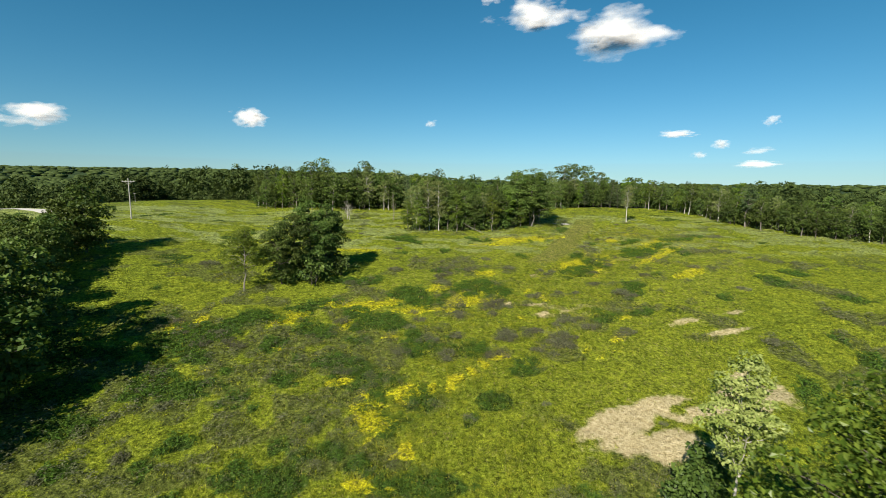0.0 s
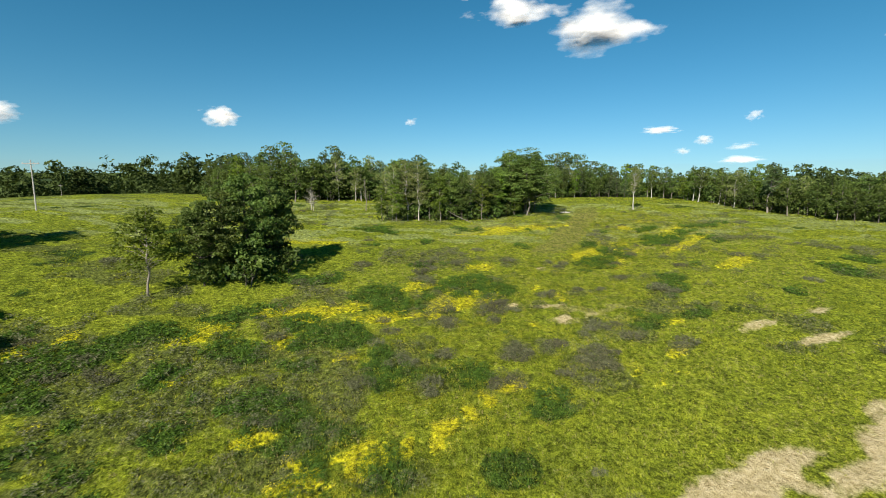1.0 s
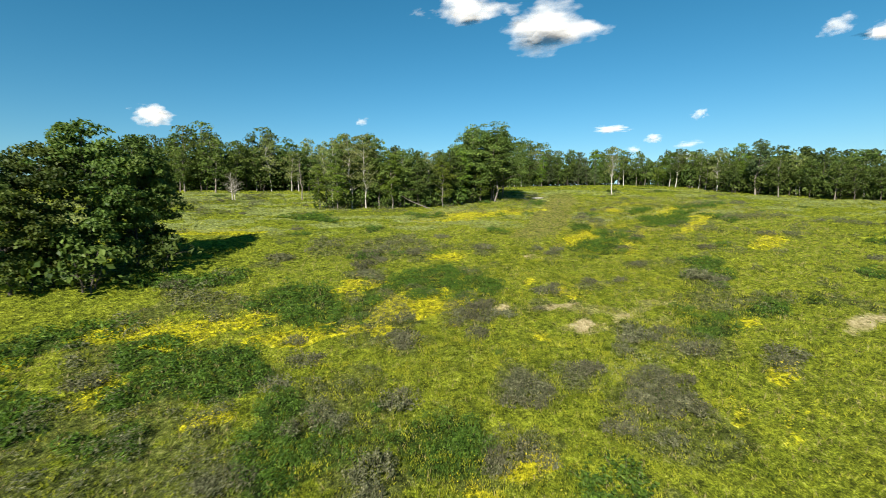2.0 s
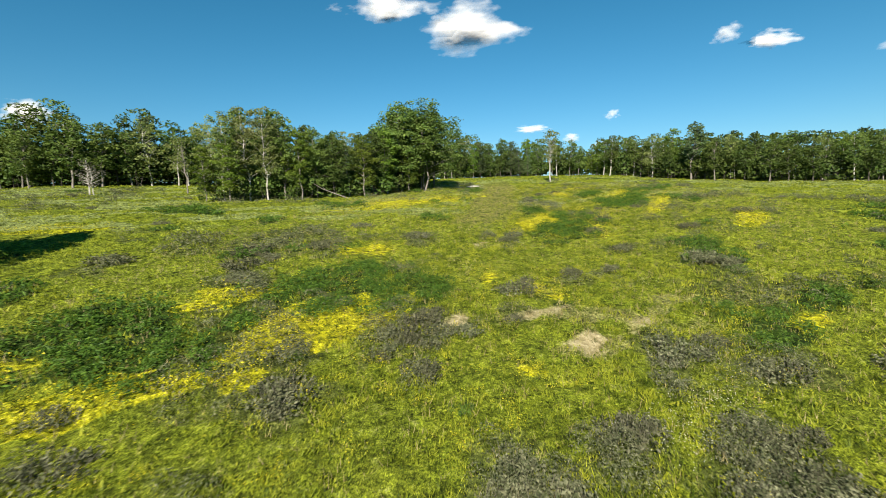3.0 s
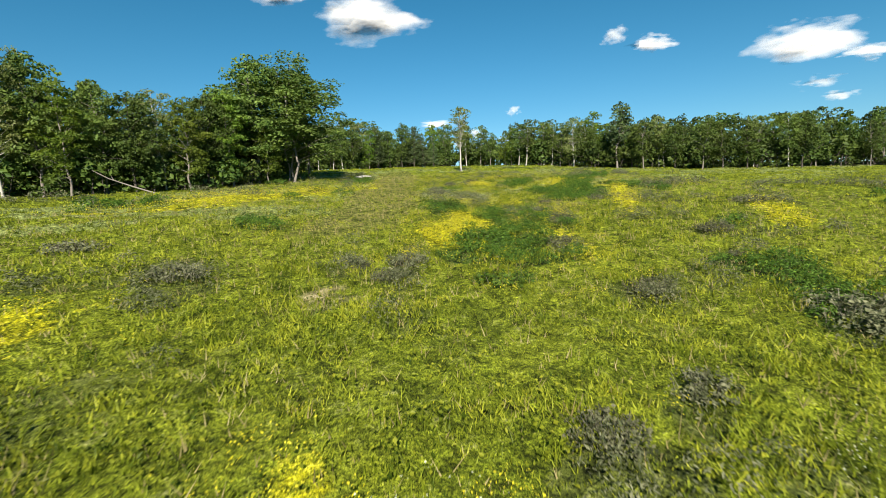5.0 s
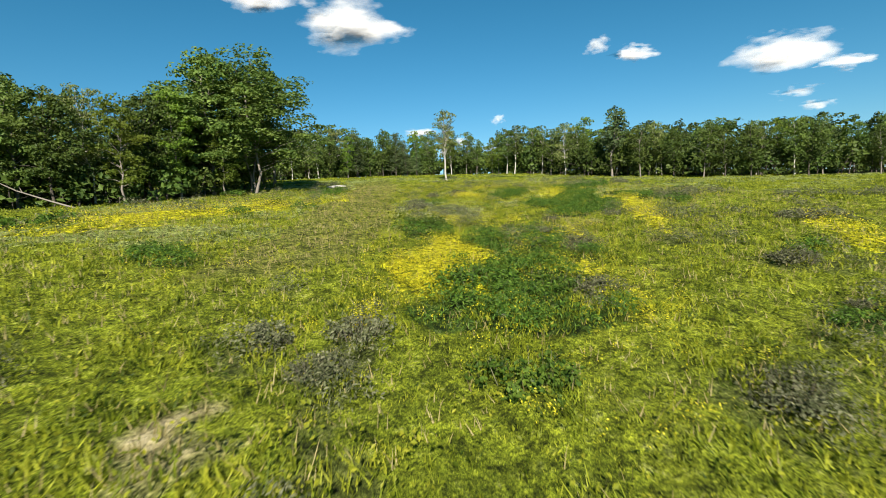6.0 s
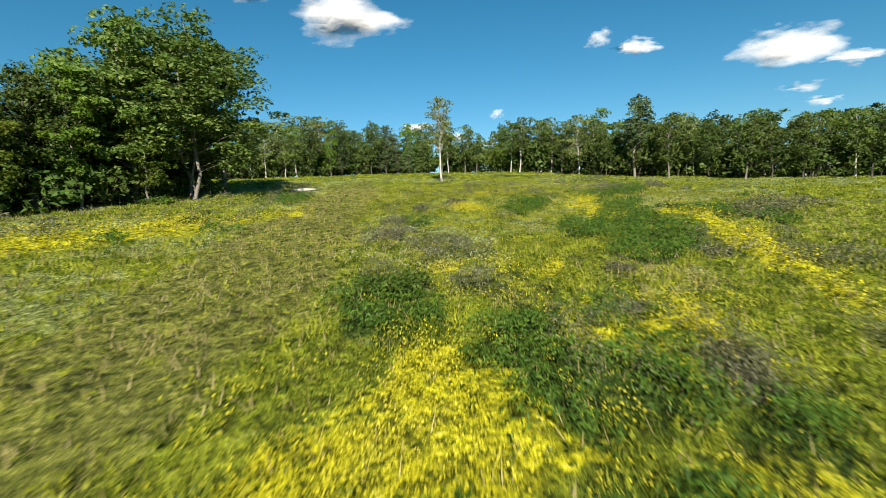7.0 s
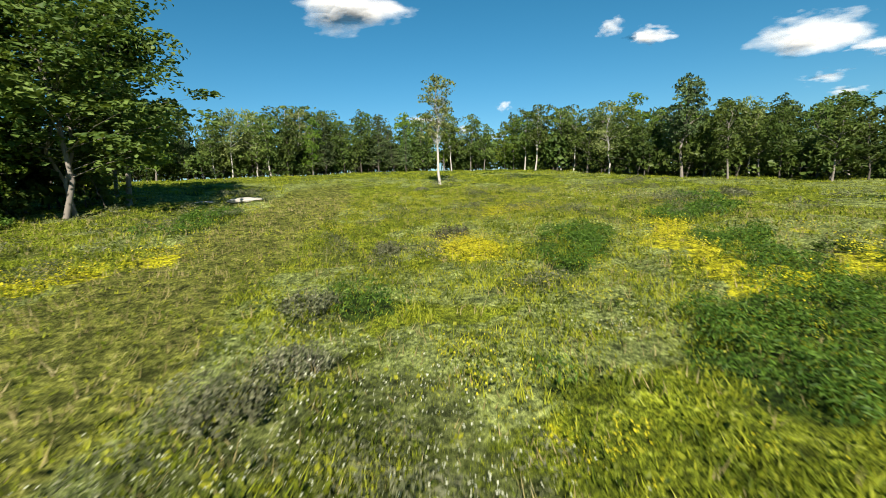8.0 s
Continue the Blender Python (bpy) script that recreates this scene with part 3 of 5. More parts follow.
patch("white", 31.6, 94.7, 1.2, 0.6, 150, 0.95)
patch("white", 31.9, 93.7, 0.7, 0.5, 152, 0.75)
patch("white", 36.3, 95.3, 0.7, 0.5, 0, 0.9)
patch("white", 31.2, 97.6, 0.7, 0.3, 133, 0.85)
patch("white", 54.7, 112.0, 4.0, 3.1, 5, 0.7)
patch("dark", 23.7, 77.0, 1.9, 1.3, 2, 1)
patch("bloom", 3.8, 66.7, 3.5, 1.5, 23, 1)
patch("bloom", 7.6, 77.7, 2.7, 1.9, 34, 0.9)
patch("bloom", -3.9, 61.8, 2.1, 0.7, 9, 0.95)
patch("bloom", 22.9, 81.8, 3.2, 1.7, 61, 1)
patch("bloom", 24.3, 59.6, 1.4, 0.6, 26, 0.8)
patch("bloom", 0.0, 70.1, 2.4, 1.0, 177, 0.8)
patch("dark", -4.5, 67.0, 4.3, 2.6, 114, 1)
patch("dark", 6.3, 71.0, 3.4, 2.7, 150, 1)
patch("sage", 2.7, 59.7, 1.4, 1.0, 125, 1)
patch("sage", 7.0, 63.1, 1.9, 1.3, 29, 1)
patch("sage", 16.0, 58.8, 1.3, 0.8, 28, 0.9)
patch("bloom", 25.4, 84.5, 1.1, 0.9, 53, 1)
patch("bloom", 23.9, 82.2, 1.1, 0.8, 52, 1)
patch("bloom", 25.5, 85.1, 0.8, 0.7, 52, 1)
patch("bloom", 24.7, 83.9, 0.7, 0.6, 139, 1)
patch("bloom", 24.1, 83.0, 0.7, 0.4, 154, 0.9)
patch("bloom", 23.5, 84.4, 0.4, 0.3, 62, 0.5)
patch("bloom", 30.7, 85.0, 0.9, 0.5, 23, 0.8)
patch("dark", 26.5, 84.6, 0.9, 0.7, 49, 0.95)
patch("dark", 26.0, 89.0, 1.0, 0.9, 93, 0.9)
patch("sage", 27.9, 84.0, 1.2, 0.7, 24, 0.95)
patch("sage", 30.0, 82.2, 1.2, 0.6, 8, 0.8)
patch("white", 27.9, 90.8, 1.4, 1.1, 147, 0.9)
patch("sage", 30.0, 91.9, 1.9, 1.4, 168, 0.8)
patch("dark", 40.5, 92.0, 3.3, 2.1, 8, 0.95)
patch("sage", 17.6, 76.8, 1.0, 0.5, 78, 1)
patch("sage", 17.1, 75.3, 0.7, 0.3, 78, 1)
patch("sage", 16.6, 78.0, 0.7, 0.6, 177, 0.85)
patch("straw", 15.4, 75.5, 1.0, 0.6, 165, 0.95)
patch("bare", 15.3, 75.4, 0.6, 0.4, 149, 0.55)
patch("bloom", 19.4, 79.1, 1.3, 0.5, 53, 0.85)
patch("bloom", 23.3, 82.6, 1.8, 1.2, 64, 1)
patch("dark", 22.6, 77.8, 2.8, 1.6, 160, 0.95)
patch("sage", 25.0, 77.3, 1.9, 0.7, 37, 0.8)
patch("bloom", 25.7, 82.3, 1.0, 0.4, 160, 0.6)
patch("white", 28.4, 91.3, 1.7, 1.4, 173, 0.9)
patch("sage", 30.3, 94.9, 2.9, 1.4, 141, 0.8)
# the mown lawn past the poles
patch("pale", -100, 112, 16, 7, 10)
patch("pale", -60, 122, 14, 3, 8, 0.8)


def cover(kind, x, y):
    """How much of a kind of growth stands at x, y, from 0 to 1."""
    x, y = np.asarray(x, float), np.asarray(y, float)
    rag = 0.75 * (fbm(x, y, 2.6, 3, 41) - 0.5) + 0.5 * (fbm(x, y, 0.9, 2, 43) - 0.5)
    best = np.zeros_like(x)
    for px, py, a, b, turn, power in COVERS[kind]:
        near = (np.abs(x - px) < 2.2 * a) & (np.abs(y - py) < 2.2 * a)
        if not near.any():
            continue
        dx, dy = x[near] - px, y[near] - py
        s = (dx * math.cos(turn) + dy * math.sin(turn)) / a
        t = (-dx * math.sin(turn) + dy * math.cos(turn)) / b
        d = np.hypot(s, t) + rag[near] * {"bare": 2.1, "bloom": 1.4, "dark": 1.15, "sage": 1.2}.get(kind, 1.4)
        best[near] = np.maximum(best[near], power * smooth(1.35, 0.6 if kind == "bloom" else 0.7, d))
    if kind == "bloom":
        hole = smooth(58, 52, y)
        best = best * (1 - (0.28 + 0.45 * hole) * smooth(0.46 + 0.08 * hole, 0.30 + 0.08 * hole, fbm(x, y, 1.6, 2, 53)))
        # thin drifts of flowers between the patches
        best = np.maximum(best, 0.26 * smooth(0.52, 0.70, fbm(x, y, 7.5, 3, 51)) * smooth(0.42, 0.66, fbm(x, y, 1.6, 2, 52)))
    clear = smooth(0.8, 1.3, np.hypot((x - 23) / 13, (y - 46) / 8)) * smooth(0.8, 1.3, np.hypot((x - 14) / 13, (y - 112) / 9))
    away = smooth(5, 12, np.abs(x - np.interp(y, [30, 45, 60, 75, 90, 115], [0, 3, 10.5, 19.5, 29.5, 44])))
    if kind == "sage":
        best = np.maximum(best, 0.8 * smooth(0.53, 0.65, fbm(x, y, 4.5, 3, 61)) * (0.45 + 0.55 * away) * clear * (1 - 0.5 * smooth(80, 95, y)))
    if kind == "dark":
        best = np.maximum(best, 0.7 * smooth(0.67, 0.75, fbm(x, y, 6.0, 3, 71)) * away)
        # the rank growth on the lower slope
        low = smooth(6, -6, x - 0.25 * (y - 45)) * smooth(66, 56, y)
        best = np.maximum(best, 0.75 * low * smooth(0.52, 0.63, fbm(x, y, 3.2, 4, 72)))
    if kind == "sage":
        low = smooth(8, -4, x - 0.25 * (y - 45)) * smooth(62, 54, y)
        best = np.maximum(best, 0.9 * low * smooth(0.46, 0.57, fbm(x, y, 2.4, 3, 62)))
        best = np.maximum(best, 0.6 * smooth(92, 106, y) * smooth(0.55, 0.66, fbm(x, y / 0.6, 3.4, 3, 63)))
    if kind == "pale":
        best = np.maximum(best, 0.95 * smooth(80, 100, y) * smooth(0.42, 0.56, fbm(x, y / 0.6, 5.5, 3, 77)) * smooth(150, 130, y))
    if kind in ("sage", "dark"):
        best = best * (1 - 0.85 * track(x, y))
    return best


def track(x, y):
    """The mown strip that runs up the field past the clump of trees."""
    x, y = np.asarray(x, float), np.asarray(y, float)
    mid = np.interp(y, [74, 82, 93, 103, 121, 135], [12.5, 17, 23.5, 28.2, 37, 42])
    return smooth(3.9, 2.0, np.abs(x - mid) + 1.6 * (fbm(x, y, 3, 3, 81) - 0.5)) * smooth(78, 90, y) * smooth(142, 124, y)


WOOD_EDGE = [(112, 80), (107, 92), (101, 98), (94, 104), (88, 110), (83, 117), (80, 124), (79, 132), (78, 140),
             (77, 148), (76, 156), (70, 162), (60, 164), (50, 164), (40, 161), (30, 161), (18, 163), (4, 158),
             (-10, 148), (-22, 142), (-36, 139), (-50, 143), (-62, 150)]


def make_ground():
    fine_x = np.concatenate([np.arange(-110, -46, 0.9), np.arange(-46, 76, 0.38), np.arange(76, 125.1, 0.9)])
    fine_y = np.concatenate([np.arange(-20, 27, 0.9), np.arange(27, 132, 0.38), np.arange(132, 185.1, 0.9)])
    grow = np.cumsum(np.geomspace(1.0, 420, 34))
    xs = np.concatenate([fine_x[0] - grow[::-1], fine_x, fine_x[-1] + grow])
    ys = np.concatenate([fine_y[0] - grow[::-1], fine_y, fine_y[-1] + grow])
    gx, gy = np.meshgrid(xs, ys)
    x, y = gx.ravel(), gy.ravel()
    z = height(x, y)
    nx, ny = len(xs), len(ys)
    i = np.arange(nx * ny).reshape(ny, nx)
    faces = np.stack([i[:-1, :-1], i[:-1, 1:], i[1:, 1:], i[1:, :-1]], -1).reshape(-1, 4)
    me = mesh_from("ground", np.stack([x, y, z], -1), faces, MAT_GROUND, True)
    for kind in ("bloom", "dark", "sage", "bare", "straw", "pale"):
        me.attributes.new(kind, "FLOAT", "POINT").data.foreach_set("value", cover(kind, x, y).astype(np.float32))
    me.attributes.new("path", "FLOAT", "POINT").data.foreach_set("value", track(x, y).astype(np.float32))
    # where the ground takes the woods' colour, with their shade painted in
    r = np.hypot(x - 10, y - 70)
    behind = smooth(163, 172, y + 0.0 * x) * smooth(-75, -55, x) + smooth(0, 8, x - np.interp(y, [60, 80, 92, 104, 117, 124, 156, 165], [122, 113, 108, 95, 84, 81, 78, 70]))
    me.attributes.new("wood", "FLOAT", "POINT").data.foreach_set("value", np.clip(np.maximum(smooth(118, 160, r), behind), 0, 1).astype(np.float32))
    return tagged(new("ground", me), "rolling meadow of yellow-green grass with bare sandy patches", "ground", kind="structure")


ground = make_ground()

# ---- trees ----
def tube(points, radii, sides=6):
    """A tapered, bent round limb: its vertices and quads."""
    pts = [Vector(p) for p in points]
    verts, faces = [], []
    for k, p in enumerate(pts):
        d = (pts[min(k + 1, len(pts) - 1)] - pts[max(k - 1, 0)]).normalized()
        side = d.cross(Vector((0.3, 1, 0.2))).normalized()
        up = d.cross(side)
        for s in range(sides):
            a = 2 * math.pi * s / sides
            verts.append(p + (side * math.cos(a) + up * math.sin(a)) * radii[k])
    for k in range(len(pts) - 1):
        for s in range(sides):
            a, b = k * sides + s, k * sides + (s + 1) % sides
            faces.append((a, b, b + sides, a + sides))
    return verts, faces


class Limbs:
    def __init__(self):
        self.v, self.f = [], []

    def add(self, points, radii, sides=6):
        v, f = tube(points, radii, sides)
        n = len(self.v)
        self.v += v
        self.f += [tuple(i + n for i in q) for q in f]

    def mesh(self, name, mat):
        return mesh_from(name, [tuple(v) for v in self.v], self.f, mat, True)


def leaf_cards(g, centres, size, outward=None, droop=0.0, slim=1.0):
    """Small pointed leaf sprays (a bent rhomb each) at the centres."""
    n = len(centres)
    axis = g.normal(size=(n, 3))
    if outward is not None:
        axis = axis * 0.9 + outward
    axis[:, 2] += 0.35 - droop
    axis /= np.linalg.norm(axis, axis=1, keepdims=True) + 1e-9
    other = np.cross(axis, g.normal(size=(n, 3)))
    other /= np.linalg.norm(other, axis=1, keepdims=True) + 1e-9
    third = np.cross(axis, other)
    s = size * g.uniform(0.6, 1.35, (n, 1))
    w = s * g.uniform(0.45, 0.8, (n, 1)) * slim
    bend = axis * s * 0.22
    v = np.stack([centres - other * s, centres - third * w + bend, centres + other * s, centres + third * w + bend], 1)
    return v.reshape(-1, 3)


def quads(n):
    return np.arange(4 * n, dtype=np.int32).reshape(n, 4)


def crown_centres(g, limbs_ends, per, spread, flat=0.7):
    c = np.repeat(np.asarray(limbs_ends, float), per, axis=0)
    off = g.normal(size=c.shape)
    off /= np.linalg.norm(off, axis=1, keepdims=True)
    off[:, 2] = np.where(off[:, 2] < -0.25, -off[:, 2], off[:, 2])
    off *= g.uniform(0.62, 1.06, (len(c), 1)) * spread * np.repeat(g.uniform(0.6, 1.3, (len(limbs_ends), 1)), per, axis=0)
    off[:, 2] *= flat
    return c + off, off / (np.linalg.norm(off, axis=1, keepdims=True) + 1e-9)


def grow_tree(name, seed, tall, base, wide, leaves, leaf, trunk=0.16, profile="round", clumps=46, spread=1.0,
              leaf_mat=None, bark=None, stems=1, lean=0.4, label="", category="tree", limb_show=0.7, slim=1.0):
    """One tree at the origin: an Empty with its trunk (and limbs) and its crown."""
    g = np.random.default_rng(seed)
    limbs, ends = Limbs(), []
    for stem in range(stems):
        foot = Vector((g.uniform(-0.6, 0.6), g.uniform(-0.6, 0.6), 0)) * (0 if stems == 1 else 1)
        top = foot + Vector((g.normal(0, lean), g.normal(0, lean), tall * (0.93 if stem == 0 else g.uniform(0.7, 0.9))))
        knots = [foot + (top - foot) * t + Vector((g.normal(0, 0.12), g.normal(0, 0.12), 0)) * (0 < t < 1) * tall / 10
                 for t in np.linspace(0, 1, 8)]
        knots[0].z = -0.35
        r0 = trunk * (1 if stem == 0 else 0.75)
        limbs.add(knots, [r0 * (1.25 if k == 0 else (1 - k / 7.6)) + 0.012 for k in range(8)], 7)

        def at(h):
            k = min(max(h / top.z, 0), 0.999) * 7
            return knots[int(k)].lerp(knots[int(k) + 1], k - int(k))

        n = max(6, clumps // stems)
        for k in range(n):
            t = (k + g.uniform(0, 1)) / n
            h = base + (top.z * 0.985 - base) * t
            if profile == "round":
                reach = wide * math.sin(math.pi * (0.18 + 0.78 * t)) ** 0.7
            elif profile == "cone":
                reach = wide * (1.02 - t) ** 0.8
            elif profile == "tall":
                reach = wide * (0.55 + 0.5 * math.sin(math.pi * t)) * (1 - 0.5 * t ** 3)
            else:
                reach = wide * (0.35 + 0.75 * t) * (1 - 0.55 * t ** 6)
            reach *= g.uniform(0.55, 1.15)
            a = g.uniform(0, 2 * math.pi)
            start = at(h * g.uniform(0.72, 0.95))
            rise = reach * g.uniform(0.1, 0.5) * (0.1 if profile == "cone" else 1)
            end = Vector((start.x + reach * math.cos(a), start.y + reach * math.sin(a), h + rise * 0.3))
            mid = start.lerp(end, 0.5) + Vector((g.normal(0, 0.1), g.normal(0, 0.1), reach * 0.08))
            r1 = max(0.016, r0 * 0.42 * (1 - 0.6 * t))
            if g.uniform() < limb_show:
                limbs.add([start, mid, end], [r1, r1 * 0.6, r1 * 0.2], 4)
            ends.append(end)
            if reach > spread * 1.1:
                ends.append(mid + Vector((g.normal(0, 0.35), g.normal(0, 0.35), g.normal(0.1, 0.3))))
        ends.append(top)
    per = max(3, leaves // len(ends))
    c, out = crown_centres(g, ends, per, spread, 0.68)
    c[:, 2] = np.maximum(c[:, 2], base * 0.5)
    v = leaf_cards(g, c, leaf, out * 1.15, 0.1, slim)
    thing = new(name)
    part("trunk", limbs.mesh("trunk", bark or MAT_BARK), thing)
    part("crown", mesh_from("crown", v, quads(len(c)), leaf_mat or MAT_LEAF), thing)
    return tagged(thing, label, category)


def plant(thing, x, y, size=1.0, turn=None, tilt=0.0, sink=0.0, tall=1.0):
    """Stand a thing on the land."""
    a = random.uniform(0, 360) if turn is None else turn
    thing.matrix_basis = pose(x, y, height1(x, y) - sink, tilt, 0, a) @ Matrix.Diagonal((size, size, size * tall, 1))
    return thing


def plant_copy(thing, x, y, size=1.0, turn=None, tall=1.0, label="", group=""):
    a = random.uniform(0, 360) if turn is None else turn
    keep = thing.scale.copy()
    thing.scale = (1, 1, 1)
    ob = copy_thing(thing, pose(x, y, height1(x, y), 0, 0, a) @ Matrix.Diagonal((size, size, size * tall, 1)))
    thing.scale = keep
    return tagged(ob, label=label, group=group)

# ---- kinds of trees, each built once ----
def broad(seed, tall, wide, mat, label, leaves=3600, leaf=0.30, base=None, trunk=0.15, profile="round", clumps=44, spread=1.05, bark=None, stems=1, slim=1.0):
    return grow_tree("tree", seed, tall, base if base is not None else tall * 0.22, wide, leaves, leaf, trunk, profile,
                     clumps, spread, mat, bark or MAT_BARK, stems, 0.4, label, slim=slim)


L_CLUMP = "broad-leaved tree in the clump on the field, mid-green crown, grey trunk"
L_EDGE = "woodland-edge tree with a green crown and a slim grey trunk"
clump_kinds = [
    broad(101, 17.0, 4.6, MAT_LEAF, "tall broad oak at the end of the clump, slim grey trunks", 19000, 0.125, 3.0, 0.085, "round", 110, 1.0, MAT_BARK, stems=3),
    broad(102, 14.5, 3.8, MAT_LEAF_LIGHT, "pale-green tree with a pale bare trunk in the clump", 4600, 0.13, 3.6, 0.12, "vase", 46, 0.85, MAT_BARK_PALE),
    broad(103, 11.5, 2.9, MAT_LEAF, L_CLUMP, 6600, 0.145, 2.0, 0.12, "tall", 44, 0.9),
    broad(104, 11.0, 2.7, MAT_LEAF_FRESH, "fresh yellow-green tree in the clump", 4400, 0.135, 1.6, 0.10, "tall", 40, 0.75),
    broad(105, 12.5, 3.2, MAT_LEAF_DARK, "dark-green tree in the shade of the clump", 5600, 0.165, 2.4, 0.13, "round", 44, 0.95, MAT_BARK_DARK),
]
edge_kinds = [
    broad(201, 11.5, 2.6, MAT_LEAF, L_EDGE, 1287, 0.29, 2.6, 0.12, "tall", 34, 0.95, slim=0.6),
    broad(202, 10.5, 2.4, MAT_LEAF_DARK, "dark-green woodland-edge tree with a slim trunk", 1287, 0.29, 2.2, 0.11, "tall", 34, 0.95, MAT_BARK_DARK, slim=0.6),
    broad(203, 12.0, 2.9, MAT_LEAF_LIGHT, "pale cream-green woodland-edge tree in blossom", 1170, 0.27, 3.6, 0.12, "round", 34, 0.95, MAT_BARK_PALE, slim=0.6),
    broad(204, 9.8, 2.2, MAT_LEAF_FRESH, "fresh-green young woodland-edge tree", 1131, 0.27, 1.6, 0.09, "tall", 30, 0.85, slim=0.6),
    broad(205, 12.6, 3.1, MAT_LEAF, L_EDGE, 1326, 0.30, 4.0, 0.14, "vase", 34, 1.05, MAT_BARK_PALE, slim=0.6),
    broad(206, 11.8, 2.4, MAT_NEEDLE, "dark cedar at the wood's edge", 1900, 0.22, 1.2, 0.14, "cone", 48, 0.8, MAT_BARK_DARK, slim=0.6),
]
left_kinds = [
    broad(301, 10.5, 3.4, MAT_LEAF_DARK, "dark bushy tree at the field's shaded edge", 4400, 0.22, 1.0, 0.15, "round", 54, 1.05, MAT_BARK_DARK),
    broad(302, 9.0, 3.0, MAT_LEAF, "green bushy tree at the field's shaded edge", 3900, 0.21, 0.8, 0.13, "tall", 50, 0.95, MAT_BARK_DARK),
]
dark_kinds = [
    broad(311, 10.5, 3.4, MAT_LEAF_DARK, "dense dark-green tree standing close with others in the meadow", 11000, 0.135, 0.9, 0.12, "round", 70, 0.72, MAT_BARK_DARK),
    broad(312, 9.0, 3.0, MAT_LEAF, "dense dark-green tree standing close with others in the meadow", 9000, 0.13, 0.7, 0.11, "tall", 60, 0.66, MAT_BARK_DARK),
]
waiting = set(clump_kinds + edge_kinds + left_kinds + dark_kinds)


def stand(kind, x, y, tall, own, group, turn=None, label="", widen=1.0):
    """Stand this kind at x, y, its height brought to tall metres; own is the height it was grown to."""
    s = tall / own
    if kind in waiting:
        waiting.discard(kind)
        plant(kind, x, y, s * widen, turn, tall=1 / widen)
        return tagged(kind, label=label, group=group)
    return plant_copy(kind, x, y, s * widen, turn, 1 / widen, label, group)


CLUMP_TALL, EDGE_TALL, LEFT_TALL = (17.0, 14.5, 11.5, 11.0, 12.5), (11.5, 10.5, 12.0, 9.8, 12.6, 11.8), (10.5, 9.0)


def clump(k, x, y, tall, widen=1.0):
    return stand(clump_kinds[k], x, y, tall, CLUMP_TALL[k], "trees of the clump", widen=widen)


# the clump of trees on the field
clump(0, 23.2, 122.8, 15.7, 1.72)
clump(2, 16.8, 124.0, 10.8, 1.1)
clump(2, 19.4, 121.8, 14.8, 1.2)
clump(4, 15.2, 121.4, 10.4)
clump(3, 20.4, 120.2, 7.0)
clump(2, 26.2, 126.0, 14.0, 1.1)
clump(1, -3.4, 114.0, 12.9)
clump(3, -5.6, 111.8, 8.6)
clump(1, -1.0, 113.0, 12.8, 0.9)
clump(2, 1.2, 114.6, 11.6)
clump(3, 3.4, 112.8, 9.6)
clump(2, 5.6, 115.2, 10.2)
clump(4, 8.0, 114.0, 9.2)
clump(1, 10.2, 116.2, 9.8, 0.9)
clump(3, 12.4, 115.0, 9.0)
clump(4, 14.2, 117.8, 9.8)
clump(3, 16.4, 118.6, 10.2)
clump(2, -5.0, 119.0, 12.6)
clump(1, -7.8, 115.4, 10.5)
clump(3, -8.6, 112.6, 7.4)
clump(1, -6.4, 113.0, 11.6, 0.9)
clump(4, 0.0, 121.0, 13.0)
clump(2, 4.6, 121.6, 10.6)
clump(4, 9.2, 122.4, 10.0)
clump(2, 13.2, 124.6, 10.0)
clump(4, 19.0, 129.0, 14.0)
clump(2, 25.0, 132.0, 13.0)

# the dark group and its neighbours, nearer the hollow
for k, x, y, tall in ((1, -24.8, 69.6, 9.6), (0, -21.6, 73.6, 12.6), (1, -20.0, 77.0, 11.4), (0, -23.4, 72.0, 10.8), (1, -19.6, 79.6, 9.6)):
    stand(dark_kinds[k], x, y, tall, LEFT_TALL[k], "dark trees in the field", widen=0.92, label="dense dark-green tree standing close with others in the meadow")
young = broad(110, 9.6, 3.2, MAT_LEAF_FRESH, "slim young tree with a sparse pale-green crown and bare trunk", 4200, 0.14, 2.8, 0.11, "round", 50, 0.8, MAT_BARK)
plant(young, -29.2, 66.2, 1.0, 40)

# shaded edge on the other side of the hollow
for k, x, y, tall in ((0, -42, 24, 12), (0, -41, 30, 13.5), (0, -40, 36, 14), (0, -42, 42.5, 14), (1, -47, 48, 12), (0, -51, 38, 11), (1, -52, 45, 11), (0, -53.5, 52, 11.5), (1, -56, 57, 9.5),
                      (0, -58, 62, 9), (1, -58.5, 66.5, 8.5), (0, -61, 71, 8.6), (0, -61.5, 78.5, 12.0), (1, -62.5, 75, 10.0), (1, -65.5, 82, 7.0),
                      (0, -60, 40, 12), (0, -64, 50, 11), (1, -66, 58, 9.0), (0, -68, 65, 8.0), (1, -71, 74, 7.0), (0, -66, 72, 7.6),
                      (1, -70, 81, 5.6), (1, -54, 30, 11)):
    stand(left_kinds[k], x, y, tall, LEFT_TALL[k], "trees along the shaded edge")


# the wood's edge round the field
def along(line, step):
    out, carry = [], 0.0
    for (ax, ay), (bx, by) in zip(line, line[1:]):
        d = math.hypot(bx - ax, by - ay)
        t = carry
        while t < d:
            nx, ny = (by - ay) / d, -(bx - ax) / d
            out.append((ax + (bx - ax) * t / d, ay + (by - ay) * t / d, nx, ny))
            t += step
        carry = t - d
    return out


